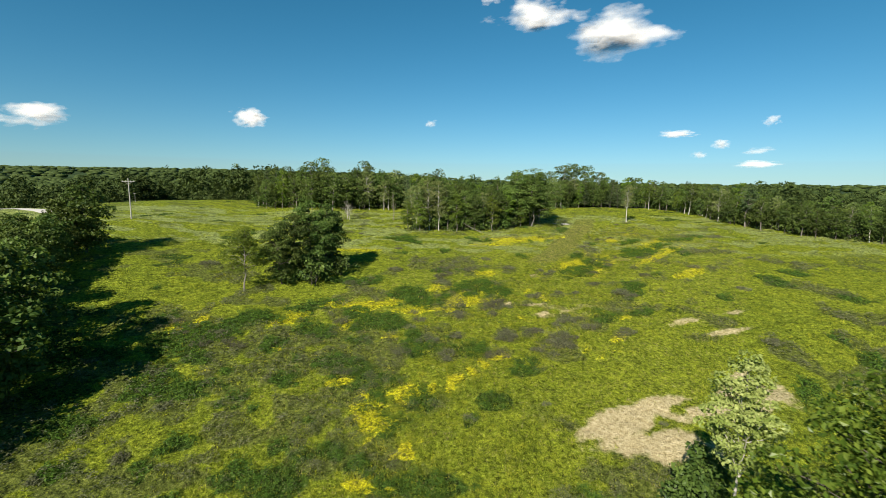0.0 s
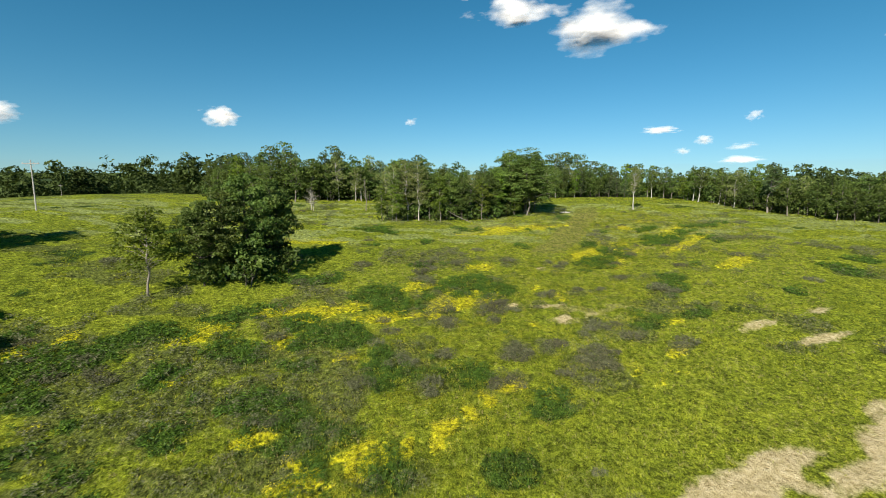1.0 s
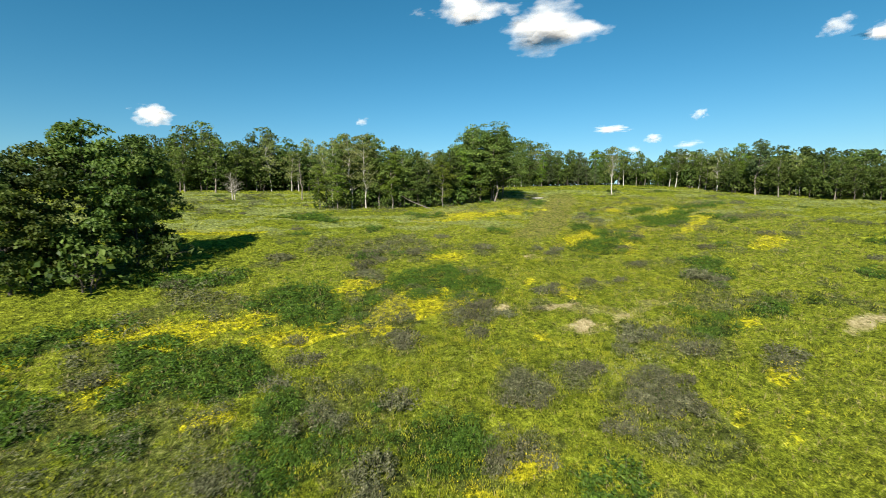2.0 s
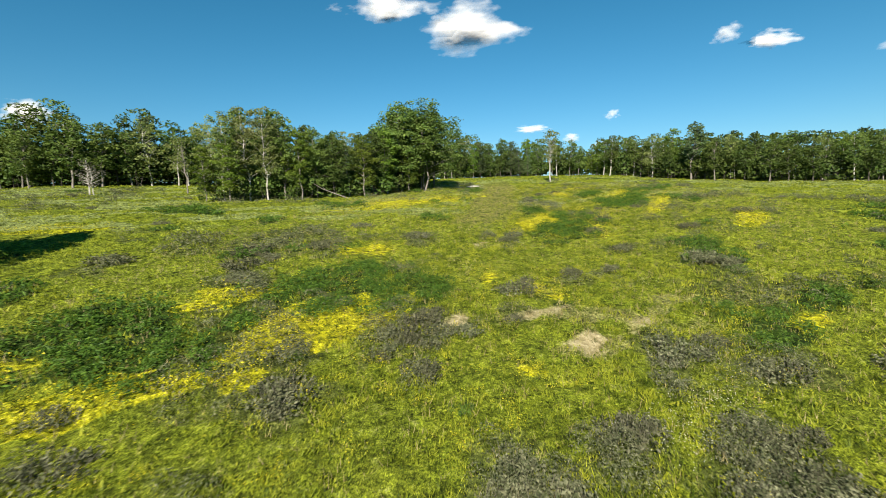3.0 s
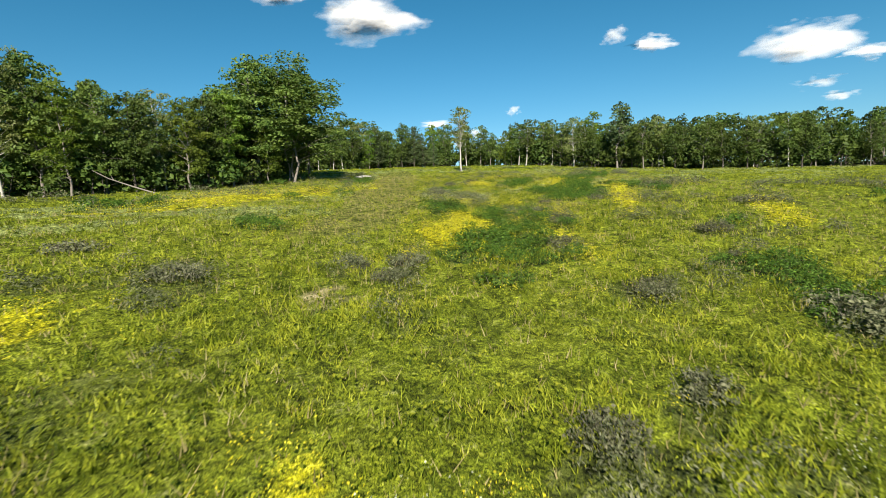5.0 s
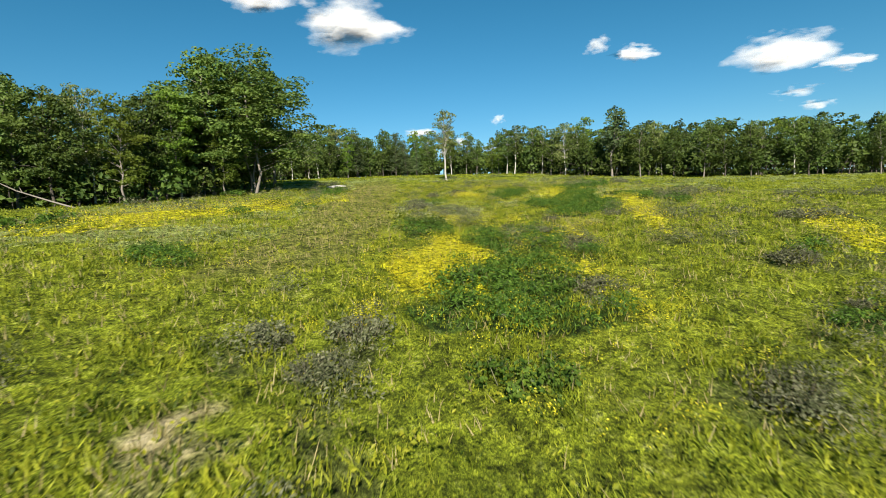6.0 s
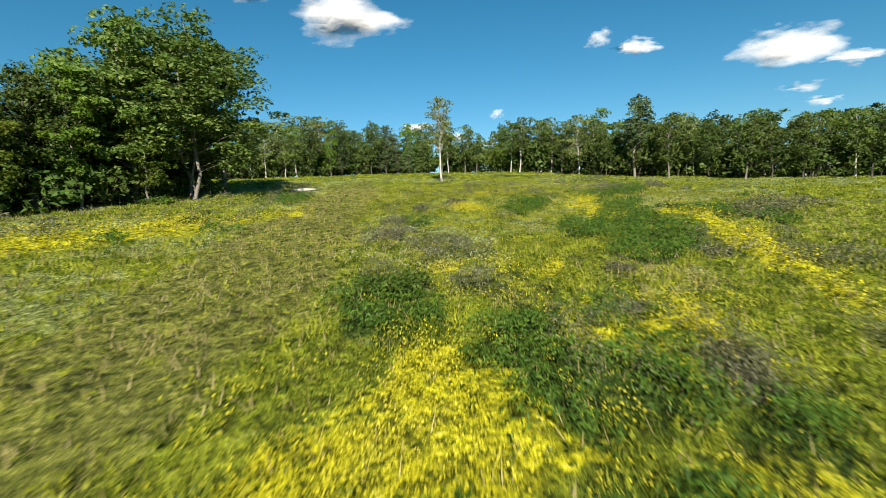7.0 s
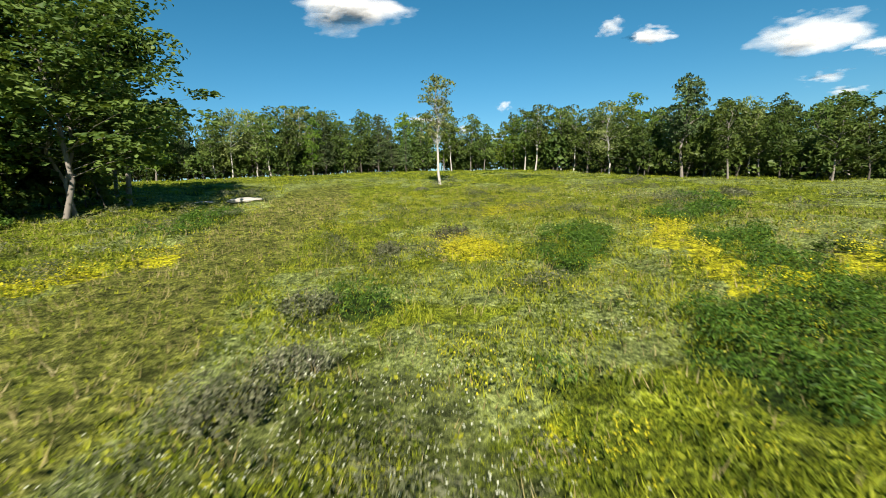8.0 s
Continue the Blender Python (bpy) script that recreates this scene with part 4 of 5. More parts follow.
edge_rng = random.Random(5)
for row, (step, low, high, back) in enumerate(((2.9, 7.6, 10.2, 0.0), (3.6, 9.0, 11.2, 4.6))):
    for x, y, nx, ny in along(WOOD_EDGE, step):
        j = back + edge_rng.uniform(-1.2, 1.8)
        k = edge_rng.choices(range(6), (5, 4, 2, 3, 3, 2.2))[0]
        tall = edge_rng.uniform(low, high) * (1.2 if x < 0 else 0.88 if x > 79 else 1.0)
        px, py = x + nx * j + edge_rng.uniform(-0.8, 0.8), y + ny * j + edge_rng.uniform(-0.8, 0.8)
        if row == 0 and abs(px - 81) < 2.2 and abs(py - 123) < 2.5:
            continue
        turn, widen = edge_rng.uniform(0, 360), edge_rng.uniform(0.9, 1.2)
        if math.hypot(px - 95.5, py - 110.2) < 1.6:
            tall = 8.2
        stand(edge_kinds[k], px, py, tall, EDGE_TALL[k], "trees along the wood's edge", turn, widen=widen)
pine = broad(207, 12.0, 2.6, MAT_NEEDLE, "tall dark pine with a bare trunk at the wood's edge", 3400, 0.16, 4.6, 0.17, "tall", 40, 0.7, MAT_BARK)
plant(pine, 81.0, 123.0, 1.0, 10)
# taller trees behind the far edge
for x, y, tall in ((50, 196, 17), (56, 200, 18.5), (62, 203, 18), (68, 206, 16), (44, 190, 14), (-37, 146, 15.5), (-26, 150, 15), (-45, 152, 13), (-41, 142, 14.5)):
    stand(edge_kinds[4 if x > 0 else 0], x, y, tall, EDGE_TALL[4 if x > 0 else 0], "trees along the wood's edge", widen=1.15,
          label="tall tree rising above the wood")

# the lone tree on the crest
lone = grow_tree("tree", 120, 10.9, 4.4, 1.9, 2300, 0.12, 0.13, "vase", 70, 0.5, MAT_LEAF_LIGHT, MAT_BARK_PALE, 1, 0.15,
                 "lone slim tree with a pale trunk and a thin, half-bare crown", limb_show=1.0)
plant(lone, 51.5, 128.9, 1.0, 0)

# bare trees in the bay between the clump and the wood
dead = grow_tree("tree", 150, 5.4, 1.2, 1.4, 500, 0.10, 0.09, "round", 60, 0.4, MAT_HUSK, MAT_BARK_PALE, 2, 0.3,
                 "small dead tree with a mesh of pale grey twigs", limb_show=1.0)
plant(dead, -25.0, 124.0, 1.0, 30)
snag = grow_tree("tree", 151, 8.6, 3.0, 0.7, 260, 0.10, 0.10, "tall", 26, 0.3, MAT_LEAF_LIGHT, MAT_BARK, 1, 0.1,
                 "slim bare tree with a few leaves along its trunk", limb_show=1.0)
plant(snag, -13.5, 126.0, 1.0, 80)

# trees beside the start of the flight
tall_young = grow_tree("tree", 130, 15.2, 8.4, 1.9, 6000, 0.12, 0.12, "tall", 46, 0.6, MAT_LEAF_SILVER, MAT_BARK_PALE, 1, 0.2,
                       "slim tall young tree with a pale trunk and silvery-green leaves")
plant(tall_young, 17.3, 24.7, 1.0, 60)
near_tree = grow_tree("tree", 131, 21.0, 7.0, 4.7, 30000, 0.115, 0.3, "round", 170, 1.0, MAT_LEAF_GLOSSY, MAT_BARK_DARK, 1, 0.3,
                      "large leafy tree with glossy fresh-green leaves")
plant(near_tree, 16.0, 12.9, 1.0, 20)
cedar = grow_tree("cedar_bush", 132, 4.0, 0.2, 1.9, 3600, 0.14, 0.10, "cone", 60, 0.6, MAT_LEAF_DARK, MAT_BARK_DARK, 1, 0.1,
                  "low dense dark-green cedar bush", "bush")
plant(cedar, 18.0, 29.0, 1.3, 0)
plant_copy(cedar, 21.5, 26.6, 0.9, 70)

# undergrowth along the edges
under = grow_tree("bush", 140, 2.6, 0.1, 1.7, 400, 0.21, 0.05, "round", 24, 0.7, MAT_LEAF_DARK, MAT_BARK_DARK, 3, 0.4,
                  "low dark-green bush at the foot of the trees", "bush")
plant(under, 10.5, 118.5, 1.2, 0)
tagged(under, group="undergrowth")
for x, y, s in ((13.5, 119.5, 1.2), (16.5, 120.5, 1.1), (7.0, 117.5, 1.0), (3.5, 117.0, 0.9), (0.0, 117.5, 1.0), (19.5, 123.5, 0.9), (24.5, 125.5, 1.0), (22.5, 127.5, 1.3),
                (14.0, 122.0, 1.4), (9.5, 120.0, 1.3), (-20.0, 70.0, 1.3), (-24.5, 71.0, 1.2), (-17.0, 74.5, 1.1), (-54, 47, 1.3), (-56, 60, 1.2), (-61, 72, 1.2), (-65, 82, 1.1),
                (-7.5, 113.5, 1.0), (-4.5, 113.0, 0.9), (-1.5, 114.5, 1.1), (2.2, 113.6, 0.8), (5.0, 114.0, 1.1), (9.0, 115.2, 1.2), (11.6, 116.4, 1.0), (15.0, 117.4, 1.3), (18.0, 120.0, 1.0), (20.8, 122.4, 0.9),
                (-2.5, 118.5, 1.7), (4.5, 119.0, 1.8), (11.5, 120.5, 1.8), (17.0, 123.5, 1.8), (8.0, 123.5, 1.9), (0.5, 123.0, 1.9), (20.5, 126.5, 1.8)):
    plant_copy(under, x, y, s, label="", group="undergrowth")
for x, y, nx, ny in along(WOOD_EDGE, 2.7):
    j = edge_rng.uniform(0.5, 4.0)
    plant_copy(under, x + nx * j, y + ny * j, edge_rng.uniform(0.8, 1.6), edge_rng.uniform(0, 360), group="undergrowth")
    plant_copy(under, x + nx * (j + 4) + 1, y + ny * (j + 4) + 1, edge_rng.uniform(1.4, 2.0), edge_rng.uniform(0, 360), group="undergrowth")
    if y > 140:
        plant_copy(under, x + nx * (j + 2) - 1.2, y + ny * (j + 2) + 1, edge_rng.uniform(1.5, 2.1), edge_rng.uniform(0, 360), group="undergrowth")


# ---- deep and distant woods: past counting ----
def make_woods():
    g = np.random.default_rng(17)
    spots = []
    deep, coarse = [], []
    for x, y, nx, ny in along(WOOD_EDGE, 3.6):
        for back in (8, 12, 17, 23, 30):
            px, py = x + nx * back + g.normal(0, 1.5), y + ny * back + g.normal(0, 1.5)
            top = g.uniform(8.6, 12.2) * (1.0 if back > 15 else 0.8 if x > 79 else 0.9)
            deep.append((px, py, max(7.0, top - height1(px, py)) * (1.12 if x < 0 else 0.92), g.uniform(1.7, 2.8)))
    for k in range(460):
        # close behind the crest
        deep.append((g.uniform(-250, -58), 164 + 130 * g.uniform() ** 1.5, g.uniform(9.5, 14.0), g.uniform(3.2, 4.8)))
        coarse.append(len(deep) - 1)
    while len(spots) < 1700:
        r, a = 122 + 900 * g.uniform() ** 1.9, g.uniform(-2.0, 1.8)
        if g.uniform() < 0.5:
            a = g.uniform(-1.25, -0.1)
        x, y = 10 + r * math.sin(a), 70 + r * math.cos(a)
        if (-170 < x < -80 and 85 < y < 135) or (-110 < x < -50 and y < 158) or (x > -60 and y < 172 and x < 100) or (x < -50 and y < 95 and x > -100) or (x < -40 and r < 160) or (x < -90 and y < 110 and r < 300):
            continue
        if r < 240:
            if g.uniform() < 0.4:
                deep.append((x, y, g.uniform(9, 12.5) * (0.9 if x > 40 else 1.0), g.uniform(3.0, 4.6)))
                coarse.append(len(deep) - 1)
            continue
        spots.append((x, y, g.uniform(9, 12) * (0.76 if x > 40 else 1.0), 3.2 + r / 300))
    while len(spots) < 6400:
        # the far wooded slopes
        r, a = 400 + 2300 * g.uniform() ** 1.25, g.uniform(-1.3, 1.2) if len(spots) % 3 == 0 else g.uniform(-1.3, -0.1)
        spots.append((10 + r * math.sin(a), 70 + r * math.cos(a), g.uniform(9, 15), (4.0 + r / 170) * g.uniform(0.6, 1.6)))
    s = np.array(spots)
    foot = height(s[:, 0], s[:, 1])
    # each crown: a lumpy leafy heart ...
    bm = bmesh.new()
    bmesh.ops.create_icosphere(bm, subdivisions=1, radius=1.0)
    unit = np.array([v.co[:] for v in bm.verts])
    tri = np.array([[v.index for v in f.verts] for f in bm.faces])
    bm.free()
    m = len(unit)
    lump = unit[None] * g.uniform(0.74, 1.0, (len(s), m, 1))
    heart = np.stack([s[:, None, 0] + lump[..., 0] * s[:, None, 3], s[:, None, 1] + lump[..., 1] * s[:, None, 3],
                      foot[:, None] + s[:, None, 2] * (0.46 + 0.47 * lump[..., 2])], -1).reshape(-1, 3)
    tri = (tri[None] + (np.arange(len(s)) * m)[:, None, None]).reshape(-1, 3)
    # ... and sprays of leaves over it
    n = np.where(np.arange(len(s)) < 1700, 14, 3)
    c = np.repeat(s, n, axis=0)
    d = g.normal(size=(len(c), 3))
    d[:, 2] = np.abs(d[:, 2]) * 1.2 - 0.3
    d /= np.linalg.norm(d, axis=1, keepdims=True)
    q = g.uniform(0.66, 0.98, len(c))
    wide, tall = c[:, 3], c[:, 2]
    v = leaf_cards(g, np.stack([c[:, 0] + d[:, 0] * wide * q, c[:, 1] + d[:, 1] * wide * q, np.repeat(foot, n) + tall * (0.48 + 0.46 * d[:, 2] * q)], -1), 1.0, d * 0.8)
    v = v.reshape(-1, 4, 3)
    mid = v.mean(axis=1, keepdims=True)
    v = (mid + (v - mid) * (np.minimum(wide, 9)[:, None, None] / 4.8)).reshape(-1, 3)
    # just behind the edge: crowns of leafy boughs
    boughs = 13
    d = np.repeat(np.array(deep), boughs, axis=0)
    m = len(d)
    u, a = g.uniform(0, 1, m), g.uniform(0, 2 * np.pi, m)
    reach = d[:, 3] * (0.35 + 0.75 * np.sin(np.pi * (0.12 + 0.80 * u))) * g.uniform(0.4, 1.0, m) * (1 - 0.5 * u)
    bough = np.stack([d[:, 0] + reach * np.cos(a), d[:, 1] + reach * np.sin(a), height(d[:, 0], d[:, 1]) + d[:, 2] * (0.16 + 0.74 * u)], -1)
    back = np.repeat(np.isin(np.arange(len(deep)), coarse), boughs)
    for some, each, spread, leaf in ((~back, 20, 1.0, 0.34), (back, 15, 1.75, 0.62)):
        centre, out = crown_centres(g, bough[some], each, spread, 0.75)
        v = np.concatenate([v, leaf_cards(g, centre, leaf, out * 1.1, 0.0, 0.7)])
    k = quads(len(v) // 4) + len(heart)
    faces = np.concatenate([tri, k[:, [0, 1, 2]], k[:, [0, 2, 3]]])
    me = mesh_from("woods", np.concatenate([heart, v]), faces, MAT_FARLEAF, True)
    return tagged(new("distant_woods", me), "dense green woods stretching to the low hills", "woods", kind="stuff")


make_woods()

# ---- grass, flowers and weeds ----
FLIGHT = [(0, 30), (2, 38), (3.4, 45.6), (7.5, 55), (11, 61), (15, 68), (18.4, 73), (22, 78.5), (26, 84.5), (30, 91), (37, 103), (44, 115)]


def off_flight(x, y):
    """Metres from the line of the flight on the ground."""
    best = np.full(x.shape, 1e9)
    for (ax, ay), (bx, by) in zip(FLIGHT, FLIGHT[1:]):
        dx, dy = bx - ax, by - ay
        t = np.clip(((x - ax) * dx + (y - ay) * dy) / (dx * dx + dy * dy), 0, 1)
        best = np.minimum(best, np.hypot(x - ax - t * dx, y - ay - t * dy))
    return best


def blades(g, x, y, tall, wide, lean=0.45, count=5, spread=0.07):
    """Tufts at x, y: each a few bent blades of one triangle."""
    n = len(x)
    x, y = np.repeat(x, count) + g.normal(0, spread, n * count), np.repeat(y, count) + g.normal(0, spread, n * count)
    tall, wide = np.repeat(tall, count) * g.uniform(0.55, 1.25, n * count), np.repeat(wide, count) * g.uniform(0.7, 1.3, n * count)
    z = height(x, y) - 0.02
    a, b = g.uniform(0, 2 * np.pi, n * count), g.uniform(0, 2 * np.pi, n * count)
    k = tall * g.uniform(0.1, 1.0, n * count) * lean
    ca, sa = np.cos(a) * wide, np.sin(a) * wide
    v = np.stack([np.stack([x - ca, y - sa, z], -1), np.stack([x + ca, y + sa, z], -1),
                  np.stack([x + np.cos(b) * k, y + np.sin(b) * k, z + tall], -1)], 1)
    return v.reshape(-1, 3)


def tris(n):
    return np.arange(3 * n, dtype=np.int32).reshape(n, 3)


def scatter(g, n, box):
    return g.uniform(box[0], box[1], n), g.uniform(box[2], box[3], n)


def make_grass():
    g = np.random.default_rng(23)
    # close to the flight: dense, fine
    x, y = scatter(g, 370000, (-22, 62, 24, 124))
    d = off_flight(x, y)
    keep = g.uniform(size=x.shape) < np.where(d < 5, 1.0, np.exp(-(d - 5) / 4.8))
    keep &= cover("bare", x, y) < g.uniform(0.3, 1.02, x.shape)
    keep &= g.uniform(size=x.shape) > np.maximum(0.88 * smooth(0.3, 0.6, cover("bloom", x, y)), 0.6 * track(x, y))
    x, y, d = x[keep], y[keep], d[keep]
    thin = 1 - 0.45 * track(x, y)
    tall = (0.07 + 0.18 * smooth(0.35, 0.7, fbm(x, y, 0.9, 3, 91))) * thin
    v = blades(g, x, y, tall, 0.012 + 0.0012 * d, 1.1, 3)
    tagged(new("meadow_grass", mesh_from("meadow_grass", v, tris(len(v) // 3), MAT_GRASS)), "knee-high yellow-green meadow grass", "grass", kind="stuff")
    # broad small leaves among the blades
    x, y = scatter(g, 320000, (-18, 58, 28, 122))
    d = off_flight(x, y)
    keep = g.uniform(size=x.shape) < np.where(d < 6, 1.0, np.exp(-(d - 6) / 4.0)) * smooth(0.25, 0.6, fbm(x, y, 0.9, 3, 91)) * (1 - 0.7 * track(x, y))
    keep &= cover("bare", x, y) < g.uniform(0.2, 0.6, x.shape)
    x, y, d = x[keep], y[keep], d[keep]
    z = height(x, y) + (0.06 + 0.22 * smooth(0.35, 0.7, fbm(x, y, 0.9, 3, 91))) * g.uniform(0.4, 1.05, len(x))
    v = leaf_cards(g, np.stack([x, y, z], -1), 0.045, np.tile((0.0, 0.0, 0.5), (len(x), 1)))
    tagged(new("meadow_herbs", mesh_from("meadow_herbs", v, quads(len(x)), MAT_HERB)), "small broad-leaved green herbs in the meadow grass", "wild plants", kind="stuff")
    # the rest of the field: coarser tufts
    x, y = scatter(g, 110000, (-75, 100, 14, 160))
    d = off_flight(x, y)
    keep = (d > 11) & (cover("bare", x, y) < 0.4)
    keep &= g.uniform(size=x.shape) < np.clip(1.3 - d / 80, 0.12, 1)
    x, y = x[keep], y[keep]
    tall = (0.07 + 0.17 * smooth(0.35, 0.7, fbm(x, y, 2.0, 3, 92))) * (1 - 0.6 * track(x, y))
    v = blades(g, x, y, tall, 0.026 + 0.0006 * off_flight(x, y), 0.9, 4, 0.16)
    tagged(new("meadow_grass", mesh_from("meadow_grass", v, tris(len(v) // 3), MAT_GRASS)), "tufted grass over the wider field", "grass", kind="stuff")
    # dry stalks, on thin ground and by the edges
    x, y = scatter(g, 110000, (-20, 62, 28, 124))
    c = cover("bare", x, y)
    keep = g.uniform(size=x.shape) < 0.26 + 0.9 * smooth(0.1, 0.35, c) * smooth(0.75, 0.45, c) + 0.2 * track(x, y) + 0.9 * cover("straw", x, y)
    keep &= off_flight(x, y) < 26
    x, y = x[keep], y[keep]
    v = blades(g, x, y, g.uniform(0.12, 0.34, len(x)), np.full(len(x), 0.012), 0.8, 3)
    tagged(new("dry_grass", mesh_from("dry_grass", v, tris(len(v) // 3), MAT_STRAW)), "dry straw-coloured stalks between the green grass", "grass", kind="stuff")


def heads(g, x, y, tall, size):
    """Flower heads: tilted four-petalled rhombs at the top of their stalks."""
    n = len(x)
    z = height(x, y) + tall
    return leaf_cards(g, np.stack([x, y, z], -1), size, np.tile((0.0, 0.0, 1.6), (n, 1)))


def make_flowers(kind, name, label, mat, dense, sparse, size, box):
    g = np.random.default_rng(29 if kind == "bloom" else 31)
    x, y = scatter(g, dense, box)
    gx, gy = np.meshgrid(np.arange(box[0], box[1] + 0.5, 0.5), np.arange(box[2], box[3] + 0.5, 0.5))
    coarse = cover(kind, gx, gy)
    i, j = ((y - box[2]) / 0.5).astype(int), ((x - box[0]) / 0.5).astype(int)
    near = np.maximum(np.maximum(coarse[i, j], coarse[i + 1, j]), np.maximum(coarse[i, j + 1], coarse[i + 1, j + 1])) > 0.12
    near |= g.uniform(size=x.shape) < 0.0012
    x, y = x[near], y[near]
    d = off_flight(x, y)
    raw = cover(kind, x, y)
    c = raw * (1 - 0.97 * smooth(0.25, 0.55, cover("dark", x, y)))
    keep = g.uniform(size=x.shape) < smooth(0.28, 0.8, c) * np.where(d < 5, 1, np.exp(-(d - 5) / 3.5)) + 0.4 * (raw < 0.05) * (d < 10)
    x, y = x[keep], y[keep]
    near = heads(g, x, y, g.uniform(0.06, 0.36, len(x)), size)
    x, y = scatter(g, sparse, (-45, 62, 28, 120))
    keep = (g.uniform(size=x.shape) < smooth(0.2, 0.8, cover(kind, x, y)) * (1 - 0.97 * smooth(0.25, 0.55, cover("dark", x, y)))) & (off_flight(x, y) > 8)
    x, y = x[keep], y[keep]
    far = heads(g, x, y, g.uniform(0.2, 0.5, len(x)), size * 1.8)
    v = np.concatenate([near, far])
    tagged(new(name, mesh_from(name, v, quads(len(v) // 4), mat)), label, "flowers", kind="stuff")


make_grass()
make_flowers("bloom", "yellow_flowers", "drifts of small bright yellow meadow flowers", MAT_YELLOW, 3900000, 440000, 0.021, (-20, 60, 28, 122))
make_flowers("white", "white_flowers", "scattered small white meadow flowers", MAT_WHITE, 380000, 60000, 0.018, (-5, 56, 40, 118))


def make_growth(kind, seed, box, per, wide, rise, leaf, slim, fill, mat, name, label):
    """Leafy growth of one kind: rounded humps of many small leaves, standing where its patches lie."""
    g = np.random.default_rng(seed)
    n = int(per * (box[1] - box[0]) * (box[3] - box[2]))
    x, y = scatter(g, n, box)
    keep = g.uniform(size=n) < smooth(0.35, 0.75, cover(kind, x, y)) * (cover("bare", x, y) < 0.3)
    x, y = x[keep], y[keep]
    d = off_flight(x, y)
    coarse = np.clip(d / 9, 1.0, 2.5)
    r = g.uniform(wide[0], wide[1], len(x))
    tall = r * g.uniform(rise[0], rise[1], len(x))
    count = np.maximum(8, fill * r * r / coarse ** 2).astype(int)
    x, y, r, tall, coarse = (np.repeat(q, count) for q in (x, y, r, tall, coarse))
    m = len(x)
    a, u = g.uniform(0, 2 * np.pi, m), g.uniform(0, 1, m)
    q = np.sqrt(u) * g.uniform(0.85, 1.12, m)
    px, py = x + r * q * np.cos(a), y + r * q * np.sin(a)
    lift = tall * np.sqrt(np.clip(1.02 - q * q, 0.02, 1)) * g.uniform(0.72, 1.18, m)
    out = np.stack([q * np.cos(a), q * np.sin(a), np.sqrt(np.clip(1.05 - u, 0.05, 1))], -1)
    v = leaf_cards(g, np.stack([px, py, height(px, py) + lift], -1), 1.0, out * 1.1, 0.0, slim).reshape(-1, 4, 3)
    mid = v.mean(axis=1, keepdims=True)
    v = mid + (v - mid) * (leaf * coarse)[:, None, None]
    tagged(new(name, mesh_from(name, v.reshape(-1, 3), quads(m), mat)), label, "wild plants", kind="stuff")


make_growth("dark", 37, (-42, 66, 24, 120), 3.4, (0.22, 0.52), (0.6, 1.0), 0.060, 0.45, 620, MAT_FORB, "dark_forbs", "lush dark-green leafy forbs in dense mounds")
make_growth("sage", 38, (-40, 75, 26, 135), 0.9, (0.22, 0.65), (0.6, 1.0), 0.044, 0.5, 800, MAT_SAGE, "grey_weeds", "grey-green bushy weeds thick among the grass")


# ---- weed bushes ----
def weed_bush(seed, wide, tall, leaf_mat, stem_mat, leaves, stems, label):
    """A low rounded weed: many thin upright stems and small leaves."""
    g = np.random.default_rng(seed)
    thing = new("weed_bush")
    n = stems
    a, r = g.uniform(0, 2 * np.pi, n), wide * np.sqrt(g.uniform(0, 1, n))
    foot = np.stack([r * np.cos(a) * 0.8, r * np.sin(a) * 0.8, np.full(n, -0.08)], -1)
    crest = tall * (1 - 0.55 * (r / wide) ** 2) * g.uniform(0.65, 1.15, n)
    tip = foot + np.stack([g.normal(0, 0.12, n), g.normal(0, 0.12, n), crest], -1) + np.stack([np.cos(a), np.sin(a), 0 * a], -1) * (0.25 * r)[:, None]
    w = 0.012
    b = g.uniform(0, 2 * np.pi, n)
    side = np.stack([np.cos(b), np.sin(b), 0 * b], -1) * w
    v = np.stack([foot - side, foot + side, tip + side * 0.4, tip - side * 0.4], 1).reshape(-1, 3)
    tagged(part("stalk", mesh_from("stalk", v, quads(n), stem_mat), thing), kind="stuff")
    pick = g.integers(0, n, leaves)
    t = g.uniform(0.35, 1.02, leaves)[:, None] ** 0.8
    c = foot[pick] * (1 - t) + tip[pick] * t + g.normal(0, 0.06, (leaves, 3))
    out = np.concatenate([c[:, :2] / wide, np.full((leaves, 1), 0.6)], 1)
    part("foliage", mesh_from("foliage", leaf_cards(g, c, 0.058, out), quads(leaves), leaf_mat), thing)
    return tagged(thing, label, "weed bush", "weed bushes")


bush_kinds = [
    weed_bush(401, 1.0, 0.75, MAT_SAGE, MAT_HUSK, 720, 90, "low grey-green weed bush with dry brown stems"),
    weed_bush(402, 1.0, 0.65, MAT_SAGE, MAT_HUSK, 600, 170, "low dry weed bush of brown stems and few grey leaves"),
    weed_bush(403, 1.0, 0.70, MAT_FORB, MAT_SAGE, 760, 60, "low dark-green leafy weed bush"),
]
bush_waiting = set(bush_kinds)


def weed(k, x, y, wide, tall=1.0):
    """A bush of this kind, wide metres across."""
    s = wide / 2.1
    kind = bush_kinds[k]
    up = tall * min(1.15, 0.55 + 0.25 / max(s, 0.3)) if s > 0.6 else 1.0 * tall
    if kind in bush_waiting:
        bush_waiting.discard(kind)
        return plant(kind, x, y, s, tall=up)
    return plant_copy(kind, x, y, s, tall=up)


